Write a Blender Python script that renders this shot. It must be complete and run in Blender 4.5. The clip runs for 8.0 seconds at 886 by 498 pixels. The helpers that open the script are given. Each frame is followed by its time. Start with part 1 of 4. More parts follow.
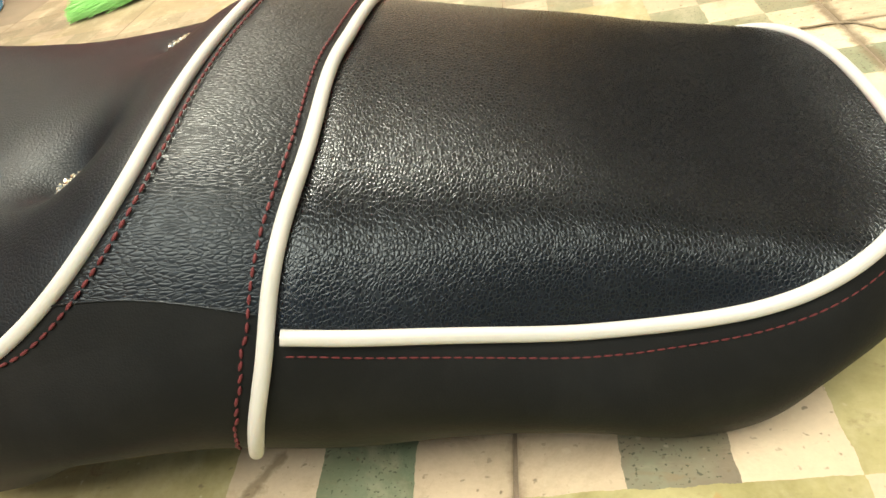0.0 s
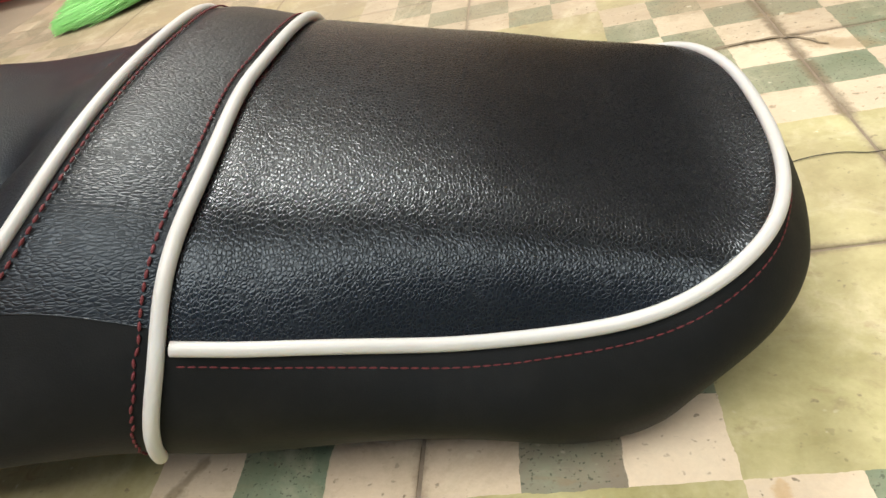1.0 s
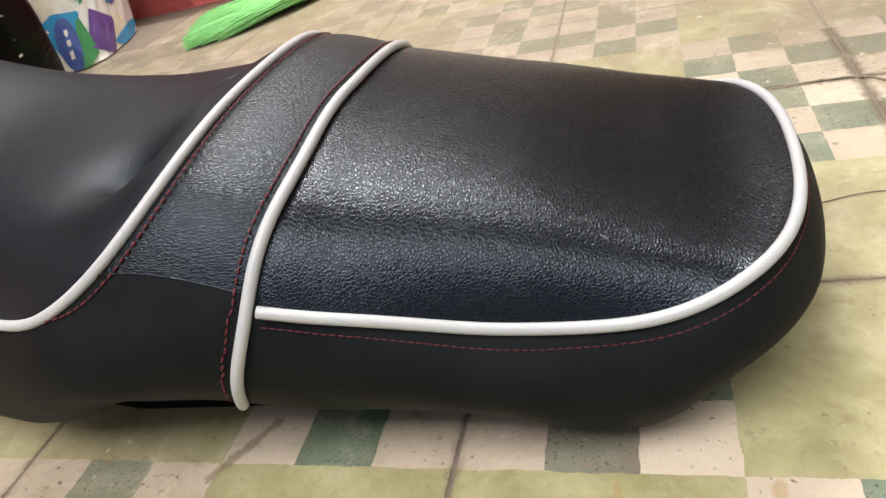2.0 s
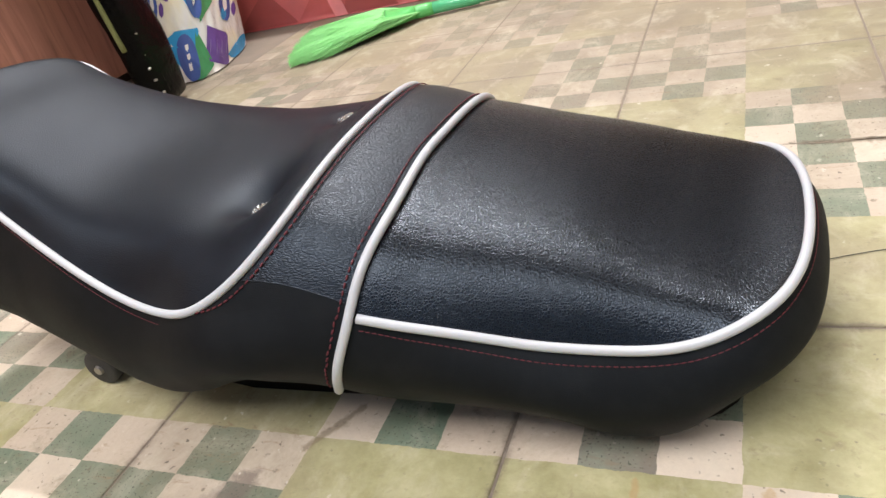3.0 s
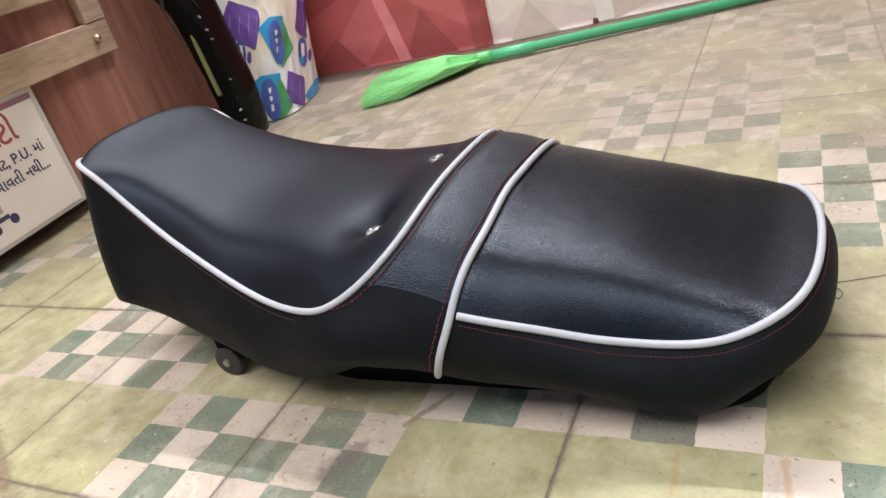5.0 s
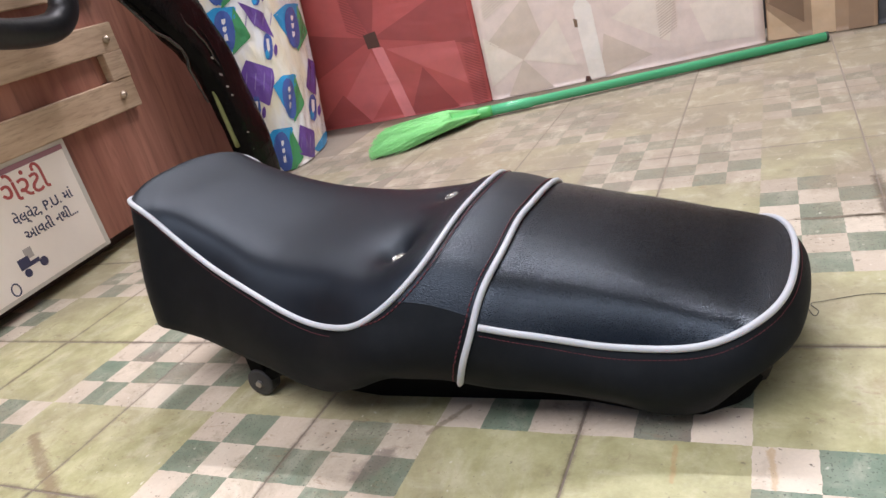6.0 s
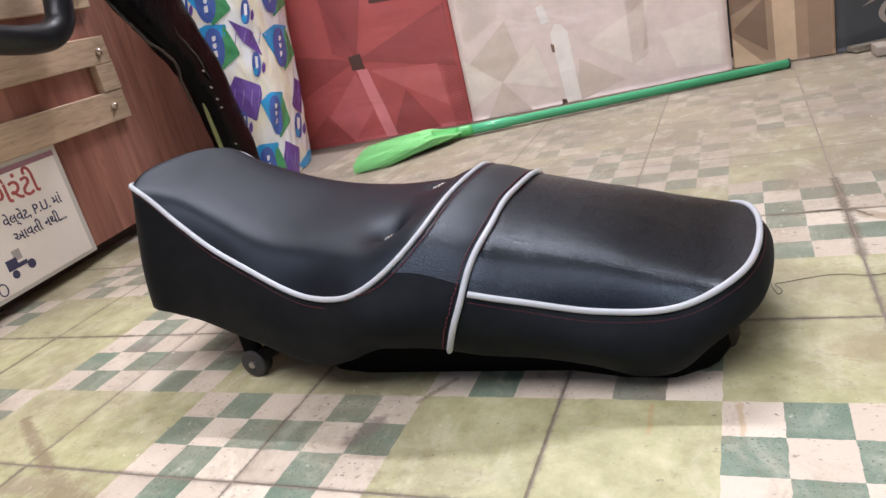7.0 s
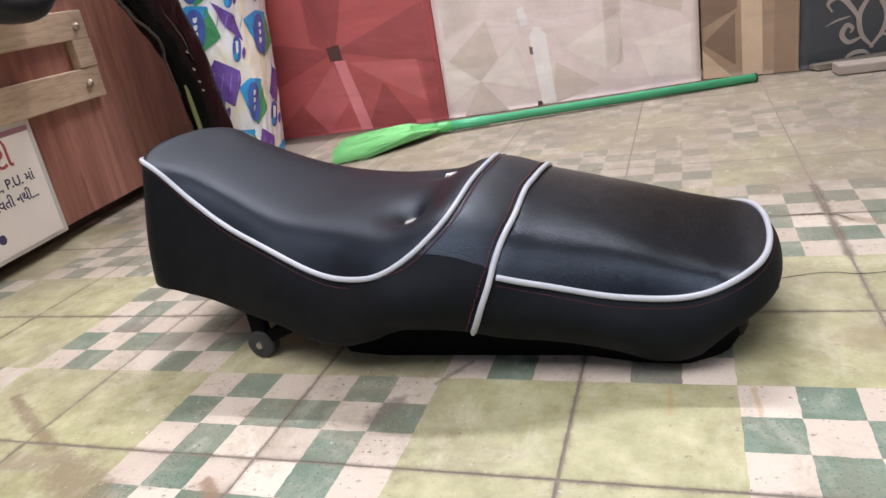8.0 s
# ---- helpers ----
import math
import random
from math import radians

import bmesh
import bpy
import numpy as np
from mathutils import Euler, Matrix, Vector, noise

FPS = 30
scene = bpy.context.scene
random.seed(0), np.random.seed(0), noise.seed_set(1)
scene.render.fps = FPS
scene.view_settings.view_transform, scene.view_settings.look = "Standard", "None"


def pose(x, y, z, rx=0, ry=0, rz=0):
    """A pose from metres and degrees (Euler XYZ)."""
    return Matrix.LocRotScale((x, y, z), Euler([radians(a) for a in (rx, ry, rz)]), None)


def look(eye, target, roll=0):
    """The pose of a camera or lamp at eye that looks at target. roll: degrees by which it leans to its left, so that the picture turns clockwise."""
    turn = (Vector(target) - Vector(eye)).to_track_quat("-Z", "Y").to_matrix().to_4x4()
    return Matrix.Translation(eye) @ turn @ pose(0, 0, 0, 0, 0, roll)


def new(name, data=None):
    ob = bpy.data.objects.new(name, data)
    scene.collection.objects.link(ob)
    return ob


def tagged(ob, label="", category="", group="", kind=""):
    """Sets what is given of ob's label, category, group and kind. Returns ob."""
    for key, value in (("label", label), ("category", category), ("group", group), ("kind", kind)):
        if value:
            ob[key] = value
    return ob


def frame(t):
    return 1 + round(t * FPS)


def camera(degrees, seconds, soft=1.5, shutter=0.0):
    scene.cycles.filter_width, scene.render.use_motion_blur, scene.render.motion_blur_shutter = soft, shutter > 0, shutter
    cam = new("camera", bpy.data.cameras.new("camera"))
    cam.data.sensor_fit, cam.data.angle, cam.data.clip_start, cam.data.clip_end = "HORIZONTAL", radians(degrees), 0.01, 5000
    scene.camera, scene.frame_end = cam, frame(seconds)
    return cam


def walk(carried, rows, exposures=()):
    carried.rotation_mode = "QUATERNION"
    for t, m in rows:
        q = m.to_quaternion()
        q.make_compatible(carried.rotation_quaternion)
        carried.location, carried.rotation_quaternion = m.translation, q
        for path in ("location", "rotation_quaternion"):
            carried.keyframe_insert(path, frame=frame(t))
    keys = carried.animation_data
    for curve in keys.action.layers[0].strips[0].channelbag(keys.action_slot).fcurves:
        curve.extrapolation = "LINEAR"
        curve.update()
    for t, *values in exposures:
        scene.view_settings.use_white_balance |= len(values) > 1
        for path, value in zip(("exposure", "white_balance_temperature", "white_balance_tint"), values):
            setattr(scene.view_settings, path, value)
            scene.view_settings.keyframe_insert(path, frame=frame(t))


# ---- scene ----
cam = camera(63.7, 8.0)
PATH = [
    (0, (0.0330, -0.0344, 0.2485), (-0.313, 1.535, -0.941), -15.0),
    (0.5, (0.0591, -0.0339, 0.2448), (-0.303, 1.536, -0.940), -15.4),
    (1, (0.0768, -0.0397, 0.2499), (-0.286, 1.538, -0.924), -15.4),
    (1.5, (0.0951, -0.0529, 0.2595), (-0.348, 1.530, -0.880), -15.3),
    (2, (0.1043, -0.0782, 0.2640), (-0.504, 1.498, -0.806), -15.9),
    (3.3, (0.137, -0.144, 0.324), (-0.677, 1.392, -0.665), -15.3),
    (3.5, (0.137, -0.152, 0.326), (-0.679, 1.398, -0.639), -15.2),
    (4, (0.145, -0.178, 0.337), (-0.699, 1.384, -0.584), -15.6),
    (4.5, (0.15, -0.203, 0.347), (-0.726, 1.341, -0.574), -15.5),
    (4.7, (0.149, -0.213, 0.353), (-0.747, 1.322, -0.563), -15.5),
    (5.8, (0.161, -0.289, 0.379), (-0.729, 1.31, -0.427), -15.5),
    (6, (0.161, -0.305, 0.374), (-0.721, 1.317, -0.394), -15.2),
    (6.5, (0.163, -0.34, 0.359), (-0.68, 1.33, -0.348), -14.0),
    (7, (0.162, -0.364, 0.343), (-0.651, 1.328, -0.346), -13.7),
    (7.5, (0.14, -0.383, 0.341), (-0.615, 1.327, -0.372), -12.4),
    (8, (0.098, -0.404, 0.347), (-0.566, 1.341, -0.369), -10.0),
]
walk(cam, [(t, look(eye, target, roll)) for t, eye, target, roll in PATH],
     exposures=[(0.0, 0.76, 9600, -7), (0.5, 0.56, 8800, -5), (1.0, 0.33, 7900, -3), (2.0, 0.24, 7200, 2), (3.5, 0.23, 6700, 4), (5.0, 0.07, 6500, 6), (8.0, -0.04, 6250, 8)])

# ---- world and lamps ----
world = bpy.data.worlds.new("room_ambient")
world.use_nodes = True
world.node_tree.nodes["Background"].inputs[0].default_value = (0.9, 0.95, 1.0, 1)
world.node_tree.nodes["Background"].inputs[1].default_value = 0.05
scene.world = world


def area_lamp(name, eye, target, sx, sy, watts, colour):
    data = bpy.data.lights.new(name, "AREA")
    data.shape, data.size, data.size_y, data.energy, data.color = "RECTANGLE", sx, sy, watts, colour
    ob = new(name, data)
    ob.matrix_world = look(eye, target)
    return ob


area_lamp("wall_tube_lamp", (-0.40, 1.50, 2.20), (-0.38, 0.25, 0.0), 1.25, 0.04, 56, (1.0, 0.945, 1.03))
# broad fill panel with no known source, added to brighten the near side
area_lamp("ceiling_tube_lamp", (-0.45, -1.05, 2.62), (-0.45, -0.5, 0.0), 2.6, 1.4, 103, (1.0, 0.945, 1.03))


# ---- materials ----
class Nodes:
    """A short hand for a node material."""

    def __init__(self, name):
        self.mat = bpy.data.materials.new(name)
        self.mat.use_nodes = True
        self.tree = self.mat.node_tree
        self.bsdf = self.tree.nodes["Principled BSDF"]

    def node(self, kind, **inputs):
        n = self.tree.nodes.new(kind)
        for key, value in inputs.items():
            self.put(n.inputs[int(key[1:])] if key[0] == "i" and key[1:].isdigit() else n.inputs[key.replace("_", " ")], value)
        return n

    def put(self, socket, value):
        if isinstance(value, bpy.types.NodeSocket):
            self.tree.links.new(value, socket)
        else:
            socket.default_value = value

    def math(self, op, a, b=0.0, c=0.0):
        n = self.tree.nodes.new("ShaderNodeMath")
        n.operation = op
        for s, v in zip(n.inputs, (a, b, c)):
            self.put(s, v)
        return n.outputs[0]

    def mix(self, f, a, b, blend="MIX"):
        n = self.tree.nodes.new("ShaderNodeMix")
        n.data_type, n.blend_type = "RGBA", blend
        self.put(n.inputs[0], f)
        self.put(n.inputs[6], a)
        self.put(n.inputs[7], b)
        return n.outputs[2]

    def ramp(self, f, *stops):
        n = self.tree.nodes.new("ShaderNodeValToRGB")
        self.put(n.inputs[0], f)
        e = n.color_ramp.elements
        while len(e) < len(stops):
            e.new(0.5)
        for el, (p, v) in zip(e, stops):
            el.position = p
            el.color = (v, v, v, 1) if isinstance(v, (int, float)) else (*v, 1)
        return n.outputs[0]

    def coords(self, kind="Object", scale=(1, 1, 1), turn=(0, 0, 0)):
        if kind == "World":
            s = self.tree.nodes.new("ShaderNodeNewGeometry").outputs["Position"]
        else:
            s = self.tree.nodes.new("ShaderNodeTexCoord").outputs[kind]
        m = self.tree.nodes.new("ShaderNodeMapping")
        self.put(m.inputs[0], s)
        m.inputs["Rotation"].default_value, m.inputs["Scale"].default_value = turn, scale
        return m.outputs[0]

    def noise(self, at, scale, detail=4.0, rough=0.55, warp=0.0):
        return self.node("ShaderNodeTexNoise", Vector=at, Scale=scale, Detail=detail, Roughness=rough, Distortion=warp).outputs[0]

    def voronoi(self, at, scale, feature="F1", rand=1.0):
        n = self.tree.nodes.new("ShaderNodeTexVoronoi")
        n.feature = feature
        self.put(n.inputs["Vector"], at)
        n.inputs["Scale"].default_value = scale
        n.inputs["Randomness"].default_value = rand
        return n

    def bump(self, height, strength, distance, under=None):
        n = self.node("ShaderNodeBump", Height=height, Strength=strength, Distance=distance)
        if under is not None:
            self.put(n.inputs["Normal"], under)
        return n.outputs[0]

    def done(self, colour, rough=0.5, normal=None, metal=0.0, **more):
        self.put(self.bsdf.inputs["Base Color"], colour if isinstance(colour, bpy.types.NodeSocket) else (*colour, 1))
        self.put(self.bsdf.inputs["Roughness"], rough)
        self.put(self.bsdf.inputs["Metallic"], metal)
        if normal is not None:
            self.put(self.bsdf.inputs["Normal"], normal)
        for k, v in more.items():
            self.put(self.bsdf.inputs[k.replace("_", " ")], v)
        return self.mat


def c3(r, g, b):
    return (r, g, b, 1)


def leather(name, stretch, cell, depth, base, rough, gloss):
    """Grained artificial leather: uneven flat pebbles with creases between them; stretch sets their shape."""
    n = Nodes(name)
    at = n.coords("Object", stretch)
    wob = n.node("ShaderNodeTexNoise", Vector=at, Scale=cell * 0.4, Detail=3.0)
    scaled = n.node("ShaderNodeVectorMath", i0=wob.outputs["Color"], i1=(0.6 / cell, 0.6 / cell, 0.6 / cell))
    scaled.operation = "MULTIPLY"
    at2 = n.node("ShaderNodeVectorMath", i0=at, i1=scaled.outputs[0])
    at2.operation = "ADD"
    vor = n.voronoi(at2.outputs[0], cell, "DISTANCE_TO_EDGE", 0.9)
    peb = n.ramp(vor.outputs["Distance"], (0.0, 0.0), (0.12, 0.50), (0.26, 0.84), (0.46, 1.0))
    fine = n.noise(at, cell * 2.4, 3.0, 0.6)
    slow = n.noise(n.coords("Object"), 14.0, 2.0)
    patchy = n.ramp(n.noise(n.coords("Object"), 9.0, 2.0), (0.30, 0.88), (0.70, 1.0))
    b1 = n.bump(slow, 0.03, 0.003)
    b2 = n.bump(n.math("MULTIPLY", peb, patchy), depth, 0.00055, b1)
    b3 = n.bump(fine, depth * 0.4, 0.0002, b2)
    dust = n.noise(n.coords("Object"), 60.0, 6.0, 0.7)
    col = n.mix(n.ramp(dust, (0.45, 0.0), (0.75, 1.0)), c3(*base), c3(*(x * 1.4 + 0.001 for x in base)))
    r = n.math("MULTIPLY_ADD", n.noise(n.coords("Object"), 25.0, 4.0), 0.08, rough - 0.04)
    # the bluish specular tint puts the cold cast of the light into the cover
    return n.done(col, n.math("MULTIPLY_ADD", peb, -0.08, n.math("ADD", r, 0.06)), b3, Specular_IOR_Level=gloss, Specular_Tint=c3(0.68, 0.83, 1.0))


m_rear = leather("grained_black_leather", (1.05, 0.60, 1.05), 700.0, 0.25, (0.0022, 0.0026, 0.0038), 0.245, 0.37)
m_strap = leather("creased_black_leather", (0.42, 1.25, 1.2), 640.0, 0.27, (0.0030, 0.0036, 0.0050), 0.33, 0.36)
m_front = leather("fine_black_leather", (1.0, 0.8, 1.0), 720.0, 0.20, (0.0036, 0.0046, 0.0068), 0.40, 0.24)
m_side = leather("matt_black_vinyl", (1.0, 1.0, 1.0), 900.0, 0.10, (0.0062, 0.0064, 0.0066), 0.55, 0.12)


def plain(name, colour, rough=0.5, metal=0.0, grain=40.0, vary=0.12, bump=0.15, dist=0.001, **more):
    """A plain surface with a faint unevenness in colour and relief."""
    n = Nodes(name)
    at = n.coords("Object")
    f = n.noise(at, grain, 5.0, 0.6)
    g = n.noise(at, grain * 9, 3.0)
    col = n.mix(f, c3(*(x * (1 - vary) for x in colour)), c3(*(min(1, x * (1 + vary)) for x in colour)))
    r = n.math("MULTIPLY_ADD", g, 0.12, rough - 0.06)
    return n.done(col, r, n.bump(g, bump, dist, n.bump(f, bump, dist * 4)), metal, **more)


m_pipe = plain("white_vinyl_piping", (0.42, 0.43, 0.45), 0.42, 0.0, 90.0, 0.06, 0.12, 0.0006, Subsurface_Weight=0.05)
m_thread = plain("red_thread", (0.095, 0.009, 0.016), 0.7, 0.0, 700.0, 0.25, 0.3, 0.0005)
m_rhine = plain("rhinestone_metal", (0.85, 0.84, 0.80), 0.10, 1.0, 300.0, 0.1, 0.1, 0.0005)
m_pan = plain("black_plastic_pan", (0.0025, 0.0025, 0.0025), 0.8, 0.0, 50.0, 0.2, Specular_IOR_Level=0.08)
m_rust = plain("rusty_brown_pan", (0.013, 0.006, 0.004), 0.7, 0.0, 60.0, 0.4, 0.3)
m_rubber = plain("grey_black_rubber", (0.028, 0.027, 0.026), 0.62, 0.0, 120.0, 0.3, 0.2)
m_steel = plain("dull_steel", (0.42, 0.40, 0.38), 0.4, 1.0, 200.0, 0.2)

CHECK = 0.0423


def tile_material():
    """Cement tiles with mirrored three-by-three checks in opposite corners, worn and stained."""
    n = Nodes("patterned_cement_tile")
    pos = n.coords("World")
    ragged = n.node("ShaderNodeTexNoise", Vector=pos, Scale=90.0, Detail=4.0, Roughness=0.65)
    shift = n.node("ShaderNodeVectorMath", i0=ragged.outputs["Color"], i1=(0.0035, 0.0035, 0.0))
    shift.operation = "MULTIPLY"
    at = n.node("ShaderNodeVectorMath", i0=pos, i1=shift.outputs[0])
    at.operation = "ADD"
    at2 = n.node("ShaderNodeVectorMath", i0=at.outputs[0], i1=(-0.00175, -0.00175, 0.0))
    at2.operation = "ADD"
    sep = n.node("ShaderNodeSeparateXYZ", i0=at2.outputs[0])
    X = n.math("DIVIDE", sep.outputs[0], CHECK)
    Y = n.math("DIVIDE", sep.outputs[1], CHECK)

    def split(v):
        w = n.math("DIVIDE", n.math("ADD", v, 3.0), 6.0)
        cell = n.math("FLOOR", w)
        u = n.math("MULTIPLY", n.math("SUBTRACT", w, cell), 6.0)
        return cell, n.math("FLOOR", n.math("MINIMUM", u, n.math("SUBTRACT", 6.0, u)))

    cx, ux = split(X)
    cy, uy = split(Y)
    chequered = n.math("FLOORED_MODULO", n.math("ADD", cx, cy), 2.0)
    odd = n.math("FLOORED_MODULO", n.math("ADD", ux, uy), 2.0)
    ident = n.node("ShaderNodeCombineXYZ", i0=n.math("FLOOR", X), i1=n.math("FLOOR", Y))
    rnd = n.node("ShaderNodeTexWhiteNoise", Vector=ident.outputs[0]).outputs["Value"]
    tile_rnd = n.tree.nodes.new("ShaderNodeObjectInfo").outputs["Random"]
    mottle = n.noise(pos, 26.0, 6.0, 0.65)
    grain = n.noise(pos, 330.0, 4.0, 0.7)
    olive = n.mix(n.ramp(mottle, (0.35, 0.0), (0.68, 1.0)), c3(0.300, 0.287, 0.138), c3(0.475, 0.452, 0.258))
    worn = n.math("MULTIPLY", n.math("COMPARE", n.math("FLOOR", X), 1.0, 0.1), n.math("COMPARE", n.math("FLOOR", Y), 3.0, 0.1))
    worn = n.math("MAXIMUM", worn, n.math("GREATER_THAN", rnd, 0.90))
    green = n.mix(worn, c3(0.120, 0.175, 0.118), c3(0.20, 0.18, 0.145))
    green = n.mix(n.ramp(mottle, (0.4, 0.0), (0.75, 1.0)), green, c3(0.225, 0.27, 0.20))
    white = n.mix(rnd, c3(0.51, 0.43, 0.338), c3(0.645, 0.56, 0.45))
    col = n.mix(chequered, olive, n.mix(odd, white, green))
    # dust trodden into the tiles at the back of the room, and pale worn patches
    dusty = n.ramp(n.math("MULTIPLY_ADD", n.noise(pos, 3.5, 4.0, 0.6), 0.9, n.math("MULTIPLY", sep.outputs[1], 0.42)), (0.44, 0.0), (0.82, 0.84))
    col = n.mix(dusty, col, c3(0.252, 0.207, 0.150))
    stain = n.ramp(n.noise(pos, 9.0, 8.0, 0.75, 0.6), (0.50, 0.0), (0.70, 0.55))
    col = n.mix(stain, col, c3(0.215, 0.175, 0.105))
    cloud = n.math("MULTIPLY", n.ramp(n.noise(pos, 5.0, 6.0, 0.65, 0.5), (0.46, 0.0), (0.66, 0.6)), n.ramp(sep.outputs[1], (0.45, 0.0), (0.95, 1.0)))
    col = n.mix(cloud, col, c3(0.165, 0.135, 0.105))
    blotch = n.ramp(n.noise(n.coords("World", (1, 1, 1), (0, 0, 0.8)), 34.0, 6.0, 0.7, 0.4), (0.60, 0.0), (0.70, 0.45))
    col = n.mix(blotch, col, c3(0.17, 0.13, 0.08))
    smear = n.ramp(n.noise(n.coords("World", (2.2, 9.0, 1), (0, 0, 0.5)), 5.0, 6.0, 0.75), (0.55, 0.0), (0.75, 0.30))
    col = n.mix(smear, col, c3(0.60, 0.555, 0.44))

    def to_joint(v):
        w = n.math("DIVIDE", v, 6.0)
        f = n.math("SUBTRACT", w, n.math("FLOOR", w))
        return n.math("MULTIPLY", n.math("MINIMUM", f, n.math("SUBTRACT", 1.0, f)), 6.0 * CHECK)

    joint = n.math("MINIMUM", to_joint(X), to_joint(Y))
    grime = n.ramp(n.math("SUBTRACT", n.math("MULTIPLY", n.noise(pos, 38.0, 6.0, 0.75), 0.016), joint), (0.0035, 0.0), (0.0085, 0.75))
    grime = n.math("MULTIPLY", grime, n.ramp(sep.outputs[1], (0.45, 1.0), (0.90, 0.15)))
    col = n.mix(grime, col, c3(0.13, 0.10, 0.07))
    def streak(a, b, wide, colour, much, col):
        """A scuff or stain between two points of the floor, broken up by noise."""
        d = (b[0] - a[0], b[1] - a[1])
        L = math.hypot(*d)
        e = (d[0] / L, d[1] / L)
        px, py = n.math("SUBTRACT", sep.outputs[0], a[0]), n.math("SUBTRACT", sep.outputs[1], a[1])
        u = n.math("ADD", n.math("MULTIPLY", px, e[0]), n.math("MULTIPLY", py, e[1]))
        v = n.math("ABSOLUTE", n.math("SUBTRACT", n.math("MULTIPLY", px, e[1]), n.math("MULTIPLY", py, e[0])))
        over = n.math("MAXIMUM", n.math("SUBTRACT", n.math("MULTIPLY", u, -1.0), 0.0), n.math("SUBTRACT", u, L))
        far = n.math("ADD", v, n.math("MAXIMUM", over, 0.0))
        f = n.math("SUBTRACT", 1.0, n.math("DIVIDE", far, wide))
        f = n.math("MULTIPLY_ADD", n.noise(pos, 85.0, 7.0, 0.75), 1.5, n.math("SUBTRACT", f, 1.05))
        return n.mix(n.math("MULTIPLY", n.ramp(f, (0.05, 0.0), (0.45, 1.0)), much), col, c3(*colour))

    col = streak((-0.60, 0.070), (-0.47, -0.005), 0.014, (0.20, 0.15, 0.085), 0.8, col)
    col = streak((-0.43, -0.03), (-0.36, -0.075), 0.05, (0.22, 0.17, 0.095), 0.8, col)
    col = streak((-0.50, -0.03), (-0.44, -0.02), 0.03, (0.24, 0.19, 0.12), 0.7, col)
    col = streak((-0.28, -0.03), (-0.24, -0.075), 0.014, (0.24, 0.15, 0.09), 0.8, col)
    col = streak((-0.155, 0.088), (-0.170, 0.060), 0.022, (0.15, 0.12, 0.10), 0.7, col)
    col = streak((0.0745, 0.122), (0.076, 0.084), 0.0035, (0.40, 0.27, 0.12), 0.6, col)
    col = streak((0.139, 0.124), (0.1415, 0.086), 0.005, (0.43, 0.29, 0.14), 0.6, col)
    col = streak((0.215, 0.20), (0.30, 0.215), 0.03, (0.26, 0.21, 0.11), 0.6, col)
    col = streak((0.20, 0.60), (0.26, 0.70), 0.05, (0.27, 0.22, 0.15), 0.6, col)
    col = streak((0.30, 0.95), (0.55, 0.90), 0.09, (0.24, 0.20, 0.16), 0.6, col)
    col = streak((-0.130, 0.116), (-0.105, 0.156), 0.006, (0.20, 0.155, 0.10), 0.7, col)
    col = streak((0.2538, 0.38), (0.2538, 0.62), 0.012, (0.13, 0.10, 0.065), 0.8, col)
    col = streak((0.175, 0.507), (0.262, 0.507), 0.008, (0.12, 0.09, 0.055), 0.8, col)
    col = streak((0.270, 0.490), (0.300, 0.474), 0.022, (0.25, 0.18, 0.10), 0.6, col)
    scuff = n.math("MULTIPLY", n.ramp(n.noise(n.coords("World", (1.0, 2.4, 1), (0, 0, -0.9)), 42.0, 5.0, 0.65, 0.8), (0.60, 0.0), (0.68, 0.7)), n.ramp(n.noise(pos, 4.5, 3.0), (0.46, 0.0), (0.60, 1.0)))
    col = n.mix(scuff, col, c3(0.24, 0.165, 0.095))
    haze = n.ramp(n.noise(n.coords("World", (1.6, 1.0, 1), (0, 0, 0.4)), 15.0, 7.0, 0.7, 0.5), (0.52, 0.0), (0.72, 0.38))
    col = n.mix(haze, col, c3(0.62, 0.57, 0.45))
    pores = n.ramp(n.noise(pos, 520.0, 1.0, 0.5), (0.64, 0.0), (0.69, 0.75))
    col = n.mix(n.math("MULTIPLY", n.math("MULTIPLY", pores, odd), chequered), col, c3(0.05, 0.06, 0.045))
    specks = n.ramp(n.noise(pos, 210.0, 2.0, 0.5), (0.655, 0.0), (0.70, 0.85))
    specks = n.math("MULTIPLY", specks, n.math("MULTIPLY_ADD", chequered, 0.6, 0.4))     # fewer on the plain olive squares
    col = n.mix(n.math("MULTIPLY", specks, n.ramp(n.noise(pos, 14.0, 3.0), (0.40, 0.15), (0.62, 1.0))), col, c3(0.085, 0.07, 0.05))
    chips = n.ramp(n.noise(pos, 95.0, 3.0, 0.6), (0.68, 0.0), (0.73, 0.7))
    col = n.mix(chips, col, c3(0.16, 0.13, 0.09))
    pale = n.ramp(n.noise(n.coords("World", (1, 1, 1), (0, 0, 1.1)), 120.0, 2.0, 0.5), (0.69, 0.0), (0.73, 0.7))
    col = n.mix(n.math("MULTIPLY", pale, n.ramp(n.noise(pos, 6.0, 3.0), (0.45, 0.0), (0.65, 1.0))), col, c3(0.66, 0.62, 0.52))
    val = n.math("MULTIPLY_ADD", tile_rnd, 0.16, n.math("MULTIPLY_ADD", grain, 0.22, 0.80))
    col = n.mix(1.0, col, n.node("ShaderNodeCombineColor", i0=val, i1=val, i2=val).outputs[0], "MULTIPLY")
    rough = n.math("MULTIPLY_ADD", mottle, 0.30, 0.42)
    nor = n.bump(grain, 0.18, 0.0008, n.bump(mottle, 0.25, 0.002))
    return n.done(col, rough, nor)


